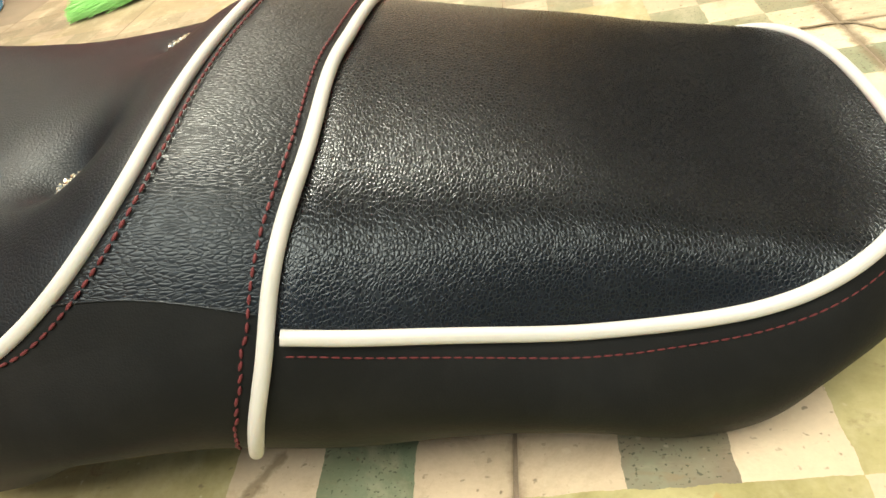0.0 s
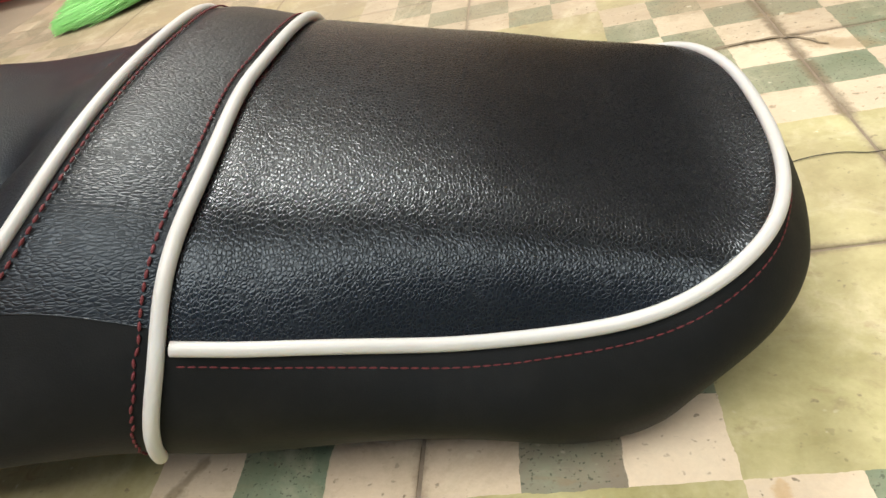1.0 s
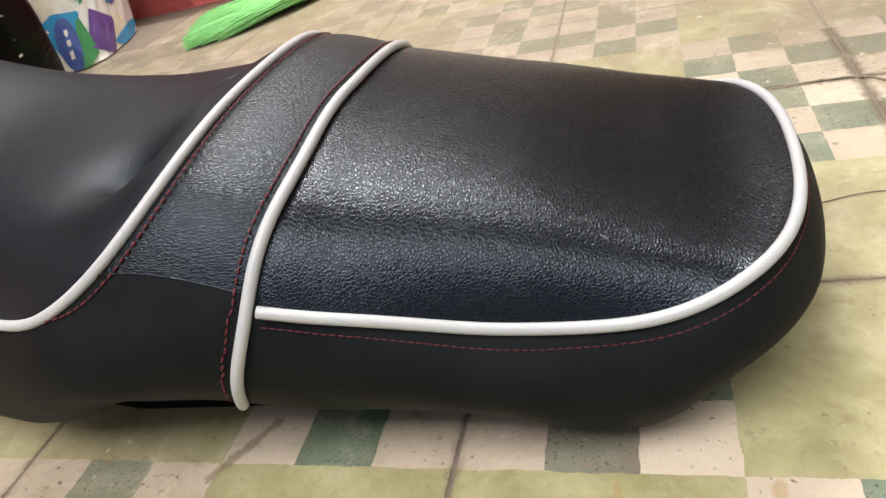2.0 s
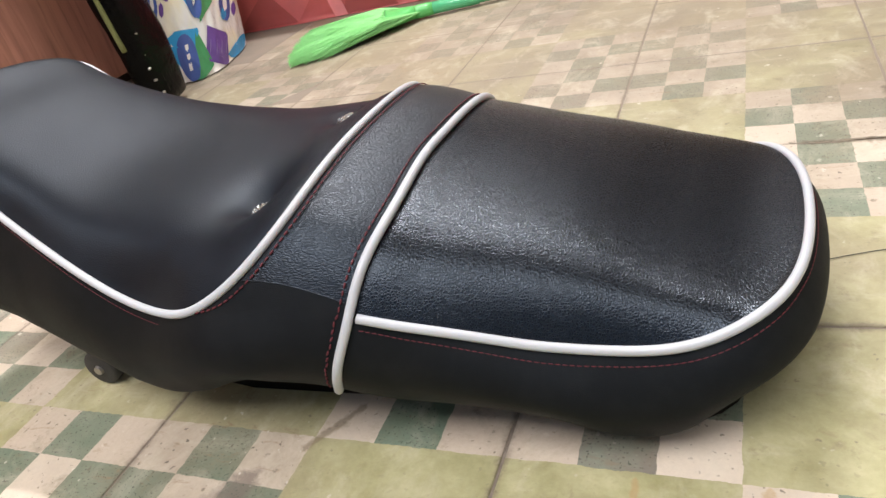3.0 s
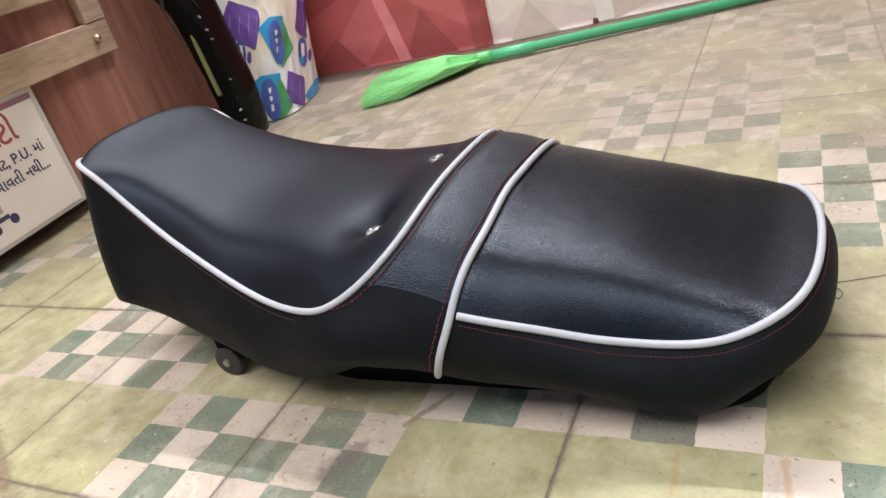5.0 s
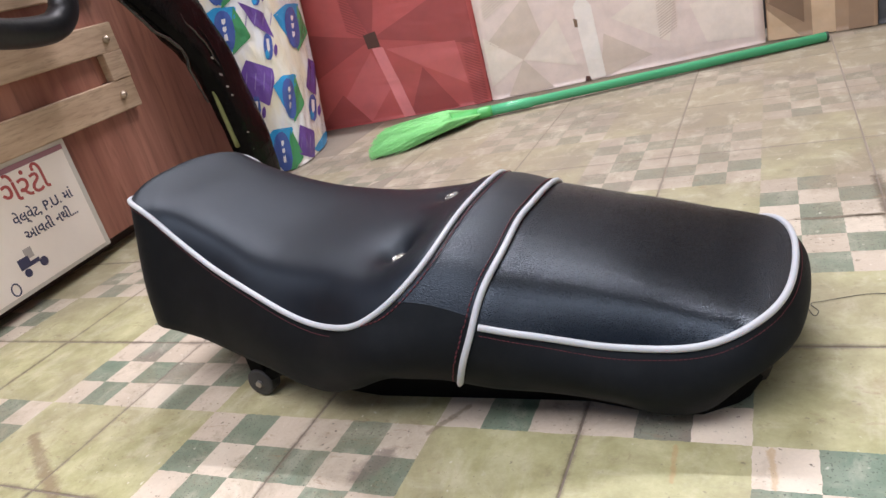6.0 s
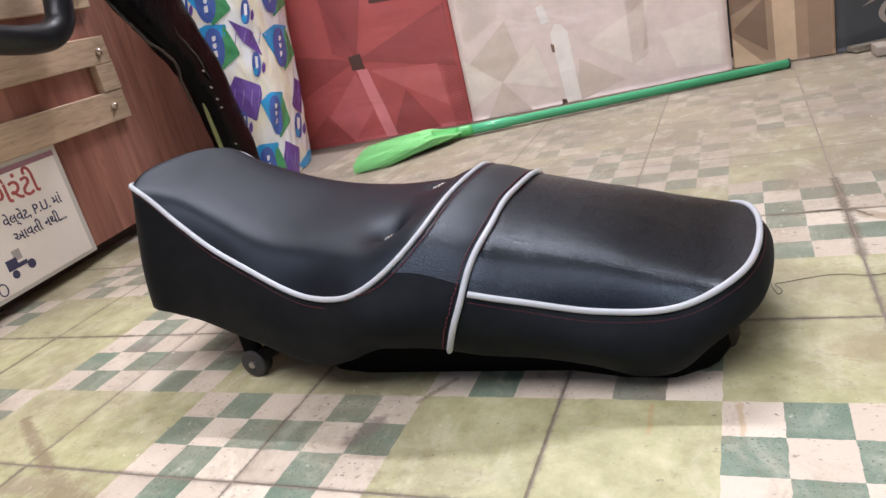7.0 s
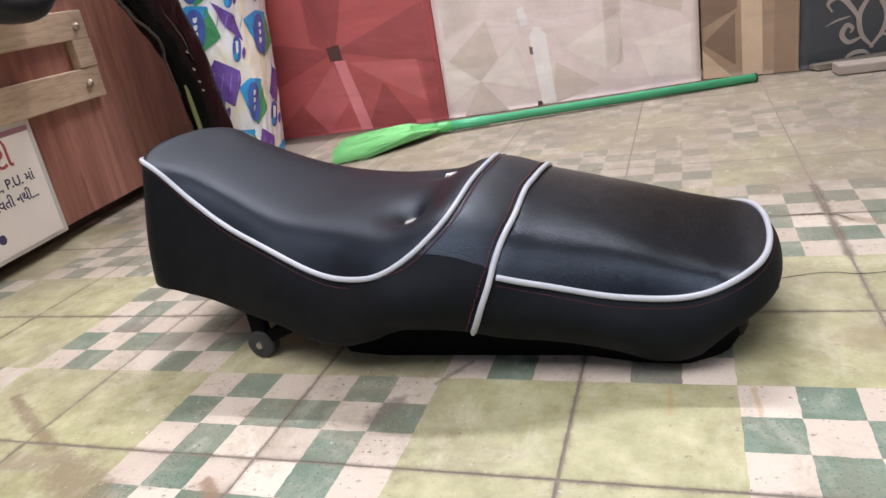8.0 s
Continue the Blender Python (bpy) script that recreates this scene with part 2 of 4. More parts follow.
m_tile = tile_material()
m_grout = plain("dirty_grout", (0.20, 0.165, 0.13), 0.9, 0.0, 120.0, 0.4, 0.5)
m_dust = plain("packed_dust", (0.225, 0.188, 0.146), 0.95, 0.0, 30.0, 0.15, 0.3)
m_crack = plain("crack_dirt", (0.20, 0.165, 0.12), 0.9, 0.0, 200.0, 0.3, 0.3)
# blue chosen for the unseen walls so that the leather's reflections turn bluish
m_wall = plain("pale_blue_wall", (0.22, 0.30, 0.42), 0.85, 0.0, 6.0, 0.12, 0.3, 0.003)
m_wall_cream = plain("cream_wall_paint", (0.66, 0.61, 0.54), 0.8, 0.0, 6.0, 0.08, 0.3, 0.003)
m_dark_band = plain("dark_mirrored_band", (0.085, 0.09, 0.10), 0.85, 0.0, 6.0, 0.15, 0.3, 0.003)
m_ceiling = plain("white_ceiling_paint", (0.70, 0.69, 0.66), 0.9, 0.0, 5.0, 0.06, 0.2)


def wood(name, dark, light, scale, along, rough=0.4):
    """Boards or laminate with grain lines; along: the stretch that lays the grain."""
    n = Nodes(name)
    at = n.coords("World", along)
    rings = n.noise(at, scale, 5.0, 0.6, 0.8)
    lines = n.noise(at, scale * 5.0, 3.0, 0.6, 0.3)
    col = n.mix(n.ramp(rings, (0.32, 0.0), (0.68, 1.0)), c3(*dark), c3(*light))
    col = n.mix(n.ramp(lines, (0.5, 0.0), (0.72, 0.55)), col, c3(*(x * 0.55 for x in dark)))
    return n.done(col, n.math("MULTIPLY_ADD", lines, 0.15, rough - 0.05), n.bump(lines, 0.15, 0.0006))


m_laminate = wood("red_brown_laminate", (0.23, 0.088, 0.062), (0.46, 0.215, 0.152), 5.0, (3.2, 3.2, 0.28), 0.38)
m_oak = wood("pale_oak_strip", (0.43, 0.30, 0.195), (0.57, 0.42, 0.285), 8.0, (1.5, 0.7, 7.0), 0.5)
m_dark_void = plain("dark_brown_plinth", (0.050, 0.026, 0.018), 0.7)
m_brass = plain("brass_stud", (0.60, 0.50, 0.40), 0.35, 1.0, 200.0, 0.1)
m_acrylic = plain("cream_sign_face", (0.88, 0.80, 0.72), 0.3, 0.0, 14.0, 0.07, 0.05)
m_acrylic_rim = plain("clear_acrylic_rim", (0.62, 0.58, 0.52), 0.15, 0.0, 30.0, 0.1, 0.05)
m_sign_band = plain("mauve_band", (0.33, 0.16, 0.19), 0.35)
m_red_ink = plain("faded_red_ink", (0.42, 0.085, 0.08), 0.4)
m_blue_ink = plain("dark_blue_ink", (0.045, 0.045, 0.10), 0.4)
m_grey_ink = plain("pale_grey_ink", (0.42, 0.38, 0.35), 0.4)
m_pad = plain("black_padding", (0.014, 0.014, 0.016), 0.38, 0.0, 60.0, 0.2, 0.25)
m_gloss = plain("glossy_black_vinyl", (0.0012, 0.0012, 0.0014), 0.20, 0.0, 14.0, 0.2, 0.35, 0.004, Specular_IOR_Level=0.09)
m_gloss_fold = plain("shiny_black_fold", (0.002, 0.002, 0.002), 0.08, 0.0, 18.0, 0.2, 0.3, 0.002, Specular_IOR_Level=0.9)
m_foam = plain("yellow_green_foam", (0.16, 0.17, 0.06), 0.85, 0.0, 90.0, 0.2, 0.4)


def film_material():
    """Milky film, creased, with cream stuffing that shows through where it lies close."""
    n = Nodes("milky_plastic_film")
    at = n.coords("World")
    close = n.ramp(n.noise(n.coords("World", (1, 1, 0.6)), 11.0, 3.0, 0.55, 0.3), (0.44, 0.0), (0.62, 1.0))
    col = n.mix(close, c3(0.86, 0.87, 0.90), c3(0.88, 0.82, 0.66))
    folds = n.noise(n.coords("World", (1, 1, 0.5), (0.3, 0.2, 0)), 34.0, 4.0, 0.6, 1.2)
    fine = n.noise(at, 130.0, 3.0, 0.6, 0.6)
    return n.done(col, 0.14, n.bump(fine, 0.25, 0.0012, n.bump(folds, 0.55, 0.006)))


m_bag = film_material()
m_label_white = plain("white_print", (0.80, 0.80, 0.82), 0.25)
m_purple = plain("purple_print", (0.15, 0.075, 0.33), 0.25, 0.0, 20.0, 0.1, 0.4, 0.003)
m_lilac = plain("lilac_print", (0.27, 0.20, 0.46), 0.25)
m_cyan = plain("blue_print", (0.04, 0.34, 0.70), 0.25, 0.0, 20.0, 0.1, 0.4, 0.003)
m_navy = plain("navy_print", (0.065, 0.12, 0.40), 0.25, 0.0, 20.0, 0.1, 0.4, 0.003)
m_green = plain("green_print", (0.07, 0.32, 0.13), 0.25, 0.0, 20.0, 0.1, 0.4, 0.003)
m_bristle = plain("bright_green_bristle", (0.25, 0.62, 0.22), 0.7, 0.0, 200.0, 0.25)
m_neck = plain("green_plastic", (0.10, 0.45, 0.12), 0.35)
m_handle = plain("sea_green_handle", (0.095, 0.45, 0.215), 0.22, 0.0, 25.0, 0.12, 0.05)
m_capend = plain("dark_end_ring", (0.02, 0.05, 0.03), 0.7)


def cloth(name, colour, rough=0.55, sheen=0.3):
    """A printed covering with slack folds and dust."""
    n = Nodes(name)
    at = n.coords("World")
    fold = n.noise(n.coords("World", (1.0, 1.0, 2.6), (0, 0.2, 0)), 6.0, 2.0, 0.5, 0.4)
    weave = n.noise(at, 420.0, 2.0)
    dirt = n.noise(at, 16.0, 6.0, 0.7)
    col = n.mix(n.ramp(dirt, (0.38, 0.0), (0.72, 0.5)), c3(*colour), c3(*(x * 0.66 + 0.02 for x in colour)))
    return n.done(col, rough, n.bump(weave, 0.12, 0.0008, n.bump(fold, 0.5, 0.012)))


m_red = cloth("red_cover", (0.52, 0.105, 0.100))
m_red_dark = cloth("dark_red_print", (0.38, 0.075, 0.072))
m_red_light = cloth("light_red_print", (0.60, 0.142, 0.140))
m_red_stripe = cloth("pink_red_stripe", (0.80, 0.26, 0.265))
m_red_brown = cloth("brown_red_print", (0.105, 0.045, 0.034))
m_pink = cloth("pinkish_white_cover", (0.86, 0.71, 0.635), 0.35)
m_pink_dark = cloth("taupe_print", (0.74, 0.61, 0.51), 0.35)
m_pink_light = cloth("white_print", (0.90, 0.78, 0.675), 0.35)
m_pink_stripe = cloth("white_stripe_print", (0.95, 0.87, 0.79), 0.35)
m_tan = cloth("tan_cover", (0.38, 0.255, 0.155))
m_tan_dark = cloth("brown_print", (0.235, 0.148, 0.090))
m_tan_mid = cloth("mid_brown_print", (0.31, 0.205, 0.125))
m_tan_light = cloth("buff_print", (0.64, 0.46, 0.29))
m_slate = cloth("dark_slate_cover", (0.050, 0.053, 0.055))
m_beige = cloth("beige_ornament", (0.34, 0.285, 0.24))
m_marble = plain("dusty_marble_offcut", (0.33, 0.28, 0.225), 0.55, 0.0, 30.0, 0.2, 0.3)
m_rubble = plain("broken_cement", (0.22, 0.19, 0.14), 0.95, 0.0, 60.0, 0.35, 0.8, 0.003)


# ---- building blocks ----
def link_mesh(name, verts, faces, material, parent=None, label="", smooth=True):
    me = bpy.data.meshes.new(name)
    me.from_pydata([tuple(map(float, v)) for v in verts], [], [tuple(map(int, f)) for f in faces])
    me.materials.append(material)
    if smooth:
        me.polygons.foreach_set("use_smooth", [True] * len(me.polygons))
    me.validate()
    me.update()
    ob = new(name, me)
    if parent is not None:
        ob.parent = parent
    if label:
        tagged(ob, label)
    return ob


def part(name, bm, material, parent, label="", smooth=False):
    bmesh.ops.recalc_face_normals(bm, faces=bm.faces)
    me = bpy.data.meshes.new(name)
    bm.to_mesh(me)
    bm.free()
    me.materials.append(material)
    if smooth:
        me.polygons.foreach_set("use_smooth", [True] * len(me.polygons))
    ob = new(name, me)
    if parent is not None:
        ob.parent = parent
    if label:
        tagged(ob, label)
    return ob


def thing(name, label, category, at=(0, 0, 0), group="", kind=""):
    ob = new(name)
    ob.location = at
    ob.empty_display_size = 0.05
    return tagged(ob, label, category, group, kind)


def under(ob, parent):
    """Hang a part that was built in world coordinates under its thing."""
    ob.parent = parent
    ob.matrix_parent_inverse = Matrix.Translation(parent.location).inverted()
    return ob


def box(bm, lo, hi, bevel=0.0, m=None, seg=2):
    lo, hi = Vector(lo), Vector(hi)
    r = bmesh.ops.create_cube(bm, size=1.0)
    vs = r["verts"]
    for v in vs:
        v.co = Vector([(lo[i] + hi[i]) / 2 + v.co[i] * (hi[i] - lo[i]) for i in range(3)])
    if bevel > 0:
        es = list({e for v in vs for e in v.link_edges})
        out = bmesh.ops.bevel(bm, geom=es, offset=bevel, segments=seg, affect="EDGES", profile=0.5)
        vs = list({v for f in out["faces"] for v in f.verts} | {v for v in vs if v.is_valid})
    if m is not None:
        for v in vs:
            v.co = m @ v.co
    return vs


def tube(points, radius, sides=10, closed=False, caps=True):
    """Vertices and faces of a tube along points; radius: one number or one for each point."""
    P = np.array(points, float)
    k = len(P)
    R = np.full(k, radius) if np.isscalar(radius) else np.array(radius, float)
    T = np.roll(P, -1, 0) - np.roll(P, 1, 0) if closed else np.gradient(P, axis=0)
    T /= np.linalg.norm(T, axis=1)[:, None] + 1e-12
    a = np.cross(T[0], (0.13, 0.21, 0.97))
    a /= np.linalg.norm(a)
    verts, faces = [], []
    for i in range(k):
        a = a - T[i] * (a @ T[i])
        a /= np.linalg.norm(a)
        b = np.cross(T[i], a)
        for j in range(sides):
            w = 2 * math.pi * j / sides
            verts.append(P[i] + R[i] * (math.cos(w) * a + math.sin(w) * b))
    for i in range(k if closed else k - 1):
        n = (i + 1) % k
        for j in range(sides):
            q = (j + 1) % sides
            faces.append((i * sides + j, i * sides + q, n * sides + q, n * sides + j))
    if caps and not closed:
        faces.append(tuple(range(sides))[::-1])
        faces.append(tuple((k - 1) * sides + j for j in range(sides)))
    return verts, faces


def grid_faces(rows, cols, flip=False, wrap=False):
    out = []
    for i in range(rows - 1):
        for j in range(cols if wrap else cols - 1):
            q = (j + 1) % cols
            f = (i * cols + j, (i + 1) * cols + j, (i + 1) * cols + q, i * cols + q)
            out.append(f[::-1] if flip else f)
    return out


def smooth_line(points, per=8):
    """A Catmull-Rom line through the points."""
    P = np.array(points, float)
    Q = np.vstack([2 * P[0] - P[1], P, 2 * P[-1] - P[-2]])
    out = []
    for i in range(1, len(Q) - 2):
        for s in np.linspace(0, 1, per, endpoint=False):
            p0, p1, p2, p3 = Q[i - 1:i + 3]
            out.append(0.5 * (2 * p1 + (p2 - p0) * s + (2 * p0 - 5 * p1 + 4 * p2 - p3) * s ** 2 + (3 * p1 - p0 - 3 * p2 + p3) * s ** 3))
    out.append(P[-1])
    return np.array(out)


def resample(line, step):
    L = np.array(line, float)
    d = np.r_[0, np.cumsum(np.linalg.norm(np.diff(L, axis=0), axis=1))]
    k = max(2, int(round(d[-1] / step)) + 1)
    s = np.linspace(0, d[-1], k)
    return np.stack([np.interp(s, d, L[:, i]) for i in range(3)], -1)


def blur_line(line, times):
    L = np.array(line, float)
    for _ in range(times):
        L[1:-1] = 0.25 * L[:-2] + 0.5 * L[1:-1] + 0.25 * L[2:]
    return L


# ---- room ----
ROOM = (-1.75, 2.3, -2.2, 1.62, 2.75)


def room():
    x0, x1, y0, y1, h = ROOM
    t = 0.2
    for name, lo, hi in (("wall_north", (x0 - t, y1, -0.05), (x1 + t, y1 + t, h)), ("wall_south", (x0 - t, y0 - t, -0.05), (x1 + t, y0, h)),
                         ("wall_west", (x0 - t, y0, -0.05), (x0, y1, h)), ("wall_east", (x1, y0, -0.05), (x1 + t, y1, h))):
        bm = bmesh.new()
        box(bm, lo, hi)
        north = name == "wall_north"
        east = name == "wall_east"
        # the unseen east wall is cream to throw light back on the counter
        label = "unseen cream wall behind the boards with an added dark lower band" if north else "unseen cream wall, toned to bounce light onto the counter" if east else "unseen pale blue wall, toned to tint what the seat reflects"
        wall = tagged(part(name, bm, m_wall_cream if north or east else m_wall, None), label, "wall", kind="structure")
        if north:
            # unseen dark band, added so that the flat seat top mirrors less light
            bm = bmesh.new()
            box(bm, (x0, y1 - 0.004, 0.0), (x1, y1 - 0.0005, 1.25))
            part("dark_band", bm, m_dark_band, wall, "unseen dark grey band, added to darken what the seat mirrors")
    bm = bmesh.new()
    box(bm, (x0 - t, y0 - t, h), (x1 + t, y1 + t, h + t))
    tagged(part("ceiling", bm, m_ceiling, None), "plain white painted ceiling", "ceiling", kind="structure")


room()


def tube_light(eye, turn):
    """A batten with one fluorescent tube, outside the view."""
    t = thing("tube_light", "unseen white fluorescent tube light on a metal batten", "lamp", eye)
    bm = bmesh.new()
    box(bm, (-0.62, -0.025, -0.02), (0.62, 0.025, 0.02), 0.004)
    part("batten", bm, m_ceiling, t)
    n = Nodes("lit_tube")
    n.done((0.9, 0.9, 0.88), 0.4, None, 0.0, Emission_Color=c3(1.0, 0.96, 0.9), Emission_Strength=3.0)
    v, f = tube([(-0.6, 0, -0.04), (0.6, 0, -0.04)], 0.013, 12)
    link_mesh("lit_tube", v, f, n.mat, t)
    t.rotation_euler = (radians(turn), 0, 0)


tube_light((-0.40, 1.57, 2.25), -60)
# unseen batten, added to go with the fill panel
tube_light((0.0, -1.20, 2.72), 0)

# ---- the seat: plan, heights and seams, in metres ----
XF, XT, XS, YC = -0.4485, 0.1606, -0.0448, 0.2608
KX = np.array([-0.46, -0.43, -0.38, -0.34, -0.29, -0.22, -0.16, -0.10, -0.03, 0.04, 0.10, 0.14, 0.18])
CROWN = np.array([0.2400, 0.2195, 0.1962, 0.1767, 0.1556, 0.1457, 0.1457, 0.1600, 0.1373, 0.1158, 0.0943, 0.0857, 0.0918])
SEAM = np.array([0.2166, 0.2168, 0.1749, 0.1482, 0.1287, 0.1034, 0.1082, 0.1118, 0.0945, 0.0758, 0.0731, 0.0854, 0.0919])
HX = np.array([-0.46, -0.43, -0.40, -0.36, -0.32, -0.28, -0.25, -0.22, -0.19, -0.16, -0.13, -0.10, -0.06, -0.02, 0.03, 0.07, 0.10, 0.125, 0.145, 0.158, 0.18])
HEM = np.array([0.0870, 0.0880, 0.0815, 0.0745, 0.0629, 0.0537, 0.0421, 0.0360, 0.0434, 0.0548, 0.0553, 0.0532, 0.0452, 0.0398, 0.0275, 0.0152, 0.0210, 0.0435, 0.0577, 0.0663, 0.0643])
WX = np.array([-0.46, -0.40, -0.34, -0.28, -0.22, -0.16, -0.10, -0.04, 0.02, 0.08, 0.12, 0.18])
WIDE = np.array([0.0895, 0.0885, 0.1013, 0.1197, 0.1330, 0.1478, 0.1419, 0.1344, 0.1238, 0.1178, 0.1199, 0.1320])
RX = (-0.44, -0.34, -0.11, 0.02, 0.13)     # where the section's roundness is given: the far flank and crown
FAR = ((3.552, 3.449, 2.2, 2.831, 4.045), (2.777, 2.95, 2.0, 2.242, 2.981))
AX = (-0.42, -0.34, -0.25, -0.17, -0.10, -0.03, 0.04, 0.10, 0.15)
SHOULDER = (0.91, 0.88, 0.86, 0.86, 0.89, 0.93, 0.93, 0.91, 0.92)     # where the near flank begins
SOFT = (0.12, 0.12, 0.13, 0.15, 0.18, 0.21, 0.15, 0.09, 0.07)     # and how rounded it is there
FX = (-0.45, -0.35, -0.25, -0.15, -0.05, 0.05, 0.11, 0.15, 0.166)
FLARE = (0.0255, 0.0206, 0.0109, -0.0054, 0.0014, 0.0058, 0.0067, 0.0124, 0.0112)
BELLY = (-0.0032, 0.0013, 0.0081, 0.0178, 0.0077, 0.0144, 0.0082, -0.0013, 0.001)
FARX = (-0.45, -0.25, -0.05, 0.10, 0.165)
FAR_FALL = (0.005, -0.0036, 0.0287, 0.0008, -0.0119)
CORNER = (18.39, 5.57)        # how square the near and the far corner of the tail are
TAPER = (-0.2903, -0.0831)        # where they begin
STRAP_F = (-0.0982, -0.0114, -0.0521, -0.0245, -0.0555, 0.0182, -0.0149, -0.0614)
STRAP_R = (-0.0487, -0.0187, -0.0383, -0.0196, -0.004, 0.0423, -0.0462, 0.0069)
STRAP_DROP = -0.0227


def curve(x, kx, ky):
    x = np.asarray(x, float)
    m = np.gradient(ky, kx)
    i = np.clip(np.searchsorted(kx, x) - 1, 0, len(kx) - 2)
    h = kx[i + 1] - kx[i]
    s = (x - kx[i]) / h
    return (2 * s ** 3 - 3 * s ** 2 + 1) * ky[i] + (s ** 3 - 2 * s ** 2 + s) * h * m[i] + (3 * s ** 2 - 2 * s ** 3) * ky[i + 1] + (s ** 3 - s ** 2) * h * m[i + 1]


def half_width(x, far=False):
    start = np.where(far, TAPER[1], TAPER[0])
    q = np.clip((x - start) / (XT - start), 0, 1)
    r = np.clip(1 - (x - XF) / 0.0336, 0, 1)
    front = np.sqrt(np.clip(1 - r ** 3, 0, 1))
    return curve(x, WX, WIDE) * np.sqrt(np.clip(1 - q ** np.where(far, CORNER[1], CORNER[0]), 0, 1)) * front, front


def top_point(x, th):
    """The cushion's upper surface; th runs from the far seam (-90 degrees) over the crown to the near seam (90)."""
    x, th = np.broadcast_arrays(np.asarray(x, float), np.asarray(th, float))
    far = th < 0
    h, front = half_width(x, far)
    ze = curve(x, KX, SEAM) - 0.018 * (1 - front)
    q = np.clip((x - XS) / (XT - XS), 0, 1)
    k = np.sqrt(np.clip(1 - q ** 16, 0, 1)) * front ** 0.35 * (1 - 0.0019 * np.clip(1 - (x - XF) / 0.0364, 0, 1) ** 2)
    # near side: a flat crown, a rounded shoulder and a straight flank
    u, a, soft = np.abs(th) / (math.pi / 2), np.interp(x, AX, SHOULDER), np.interp(x, AX, SOFT)
    bend = lambda q: np.sqrt((q - a) ** 2 + soft ** 2) + q - a
    near = 1 - 0.97 * (bend(u) - bend(0)) / (bend(1) - bend(0)) - 0.03 * u * u
    s = np.where(far, np.abs(np.sin(th)) ** (2 / np.interp(x, RX, FAR[0])), u)
    c = np.where(far, np.abs(np.cos(th)) ** (2 / np.interp(x, RX, FAR[1])), near)
    y = -h * s * np.sign(th)
    v, w = y / 0.1, np.clip((x - 0.04) / (XT - 0.04), 0, 1) ** 2
    # the far seam lies lower at the nose and at the tail
    fall = 0.006 * np.clip((-0.2 - x) / 0.15, 0, 1) + 0.012 * np.clip((x - 0.07) / 0.06, 0, 1) + np.interp(x, FARX, FAR_FALL)
    ze = ze - np.where(far, fall, 0.0) * np.clip(np.abs(v), 0, 1) ** 2 + w * (-0.0040 * v + -0.0022 * (1 - np.abs(v)))
    z = ze + (curve(x, KX, CROWN) - ze) * c * k + 0.1 * (x + 0.1) * y
    return np.stack([x + w * (0.0008 * v + 0.0050 * v * v), YC + y, z], -1)


def strap_x(co, u):
    a, n = np.abs(u), np.asarray(u) > 0
    return co[0] + co[1] * u + np.where(n, co[5], co[2]) * a ** 2 + np.where(n, co[6], co[3]) * a ** 4 + np.where(n, co[7], co[4]) * a ** 10


BUTTONS = ((-0.158, 0.199, 0.0205), (-0.151, 0.318, 0.0110))     # place and depth


def cushion_relief(P):
    """Dimples under the buttons and a slow slackness of the cover."""
    P = P.copy()
    flat = P.reshape(-1, 3)
    for bx, by, deep in BUTTONS:
        r2 = ((flat[:, 0] - bx) / 0.024) ** 2 + ((flat[:, 1] - by) / 0.034) ** 2
        flat[:, 2] -= deep * np.exp(-1.7 * (np.sqrt(r2 + 0.04) - 0.2))
    for i, p in enumerate(flat):
        flat[i, 2] += 0.0004 * noise.noise((p[0] * 12, p[1] * 12, 3.0))
    return flat.reshape(P.shape)


def hem_u(k):
    """Where the strap's leather ends on the side, from its front (0) to its rear edge (1)."""
    return 0.925 + 0.05 * k


def top_panel(name, x_from, x_to, rows, cols, material, parent, label, sag_a, sag_b, ease, span=None):
    """A cover panel; sag_a and sag_b: how deep it dips into the seam at its front and its rear edge."""
    base = np.linspace(-1, 1, cols)
    if span is None:     # more columns on the shoulders
        base = np.sign(base) * (1 - (1 - np.abs(base)) ** 1.5)
    grid = []
    for k in range(rows):
        s = k / (rows - 1)
        s = {0: s, 1: math.sin(s * math.pi / 2), 2: 1 - math.cos(s * math.pi / 2)}[ease]
        lo, hi = span(s) if span else (-1.0, 1.0)
        u = lo + (hi - lo) * (base + 1) / 2
        th = u * math.pi / 2
        a, b = x_from(u), x_to(u)
        x = a + (b - a) * s
        P = top_point(x, th)
        P[:, 2] -= sag_a * np.exp(-np.abs(x - a) / 0.004) + sag_b * np.exp(-np.abs(b - x) / 0.004)
        grid.append(P)
    G = cushion_relief(np.array(grid))
    return under(link_mesh(name, G.reshape(-1, 3), grid_faces(rows, cols, True), material, None, label), parent)


def plan_edge(sign, count=260, a=XF, b=XT):
    s = np.linspace(0, 1, count)
    x = a + (b - a) * (0.5 - 0.5 * np.cos(np.pi * s))
    P = top_point(x, np.full_like(x, sign * math.pi / 2))
    d = np.gradient(P[:, :2], axis=0)
    n = np.stack([d[:, 1], -d[:, 0]], -1) * sign
    n /= np.linalg.norm(n, axis=1)[:, None] + 1e-9
    return P, n


def skirt_point(P, n, s):
    """A point of the side cover: s from 0 at the seam to 1 at the hem."""
    f, m = np.interp(P[:, 0], FX, FLARE), np.interp(P[:, 0], FX, BELLY)
    o = P.copy()
    hem = curve(P[:, 0], HX, HEM)
    o[:, :2] += n * (f * np.sin(s * math.pi / 2) + m * np.sin(s * math.pi))[:, None]
    o[:, 2] = P[:, 2] + (hem - P[:, 2]) * s
    return o


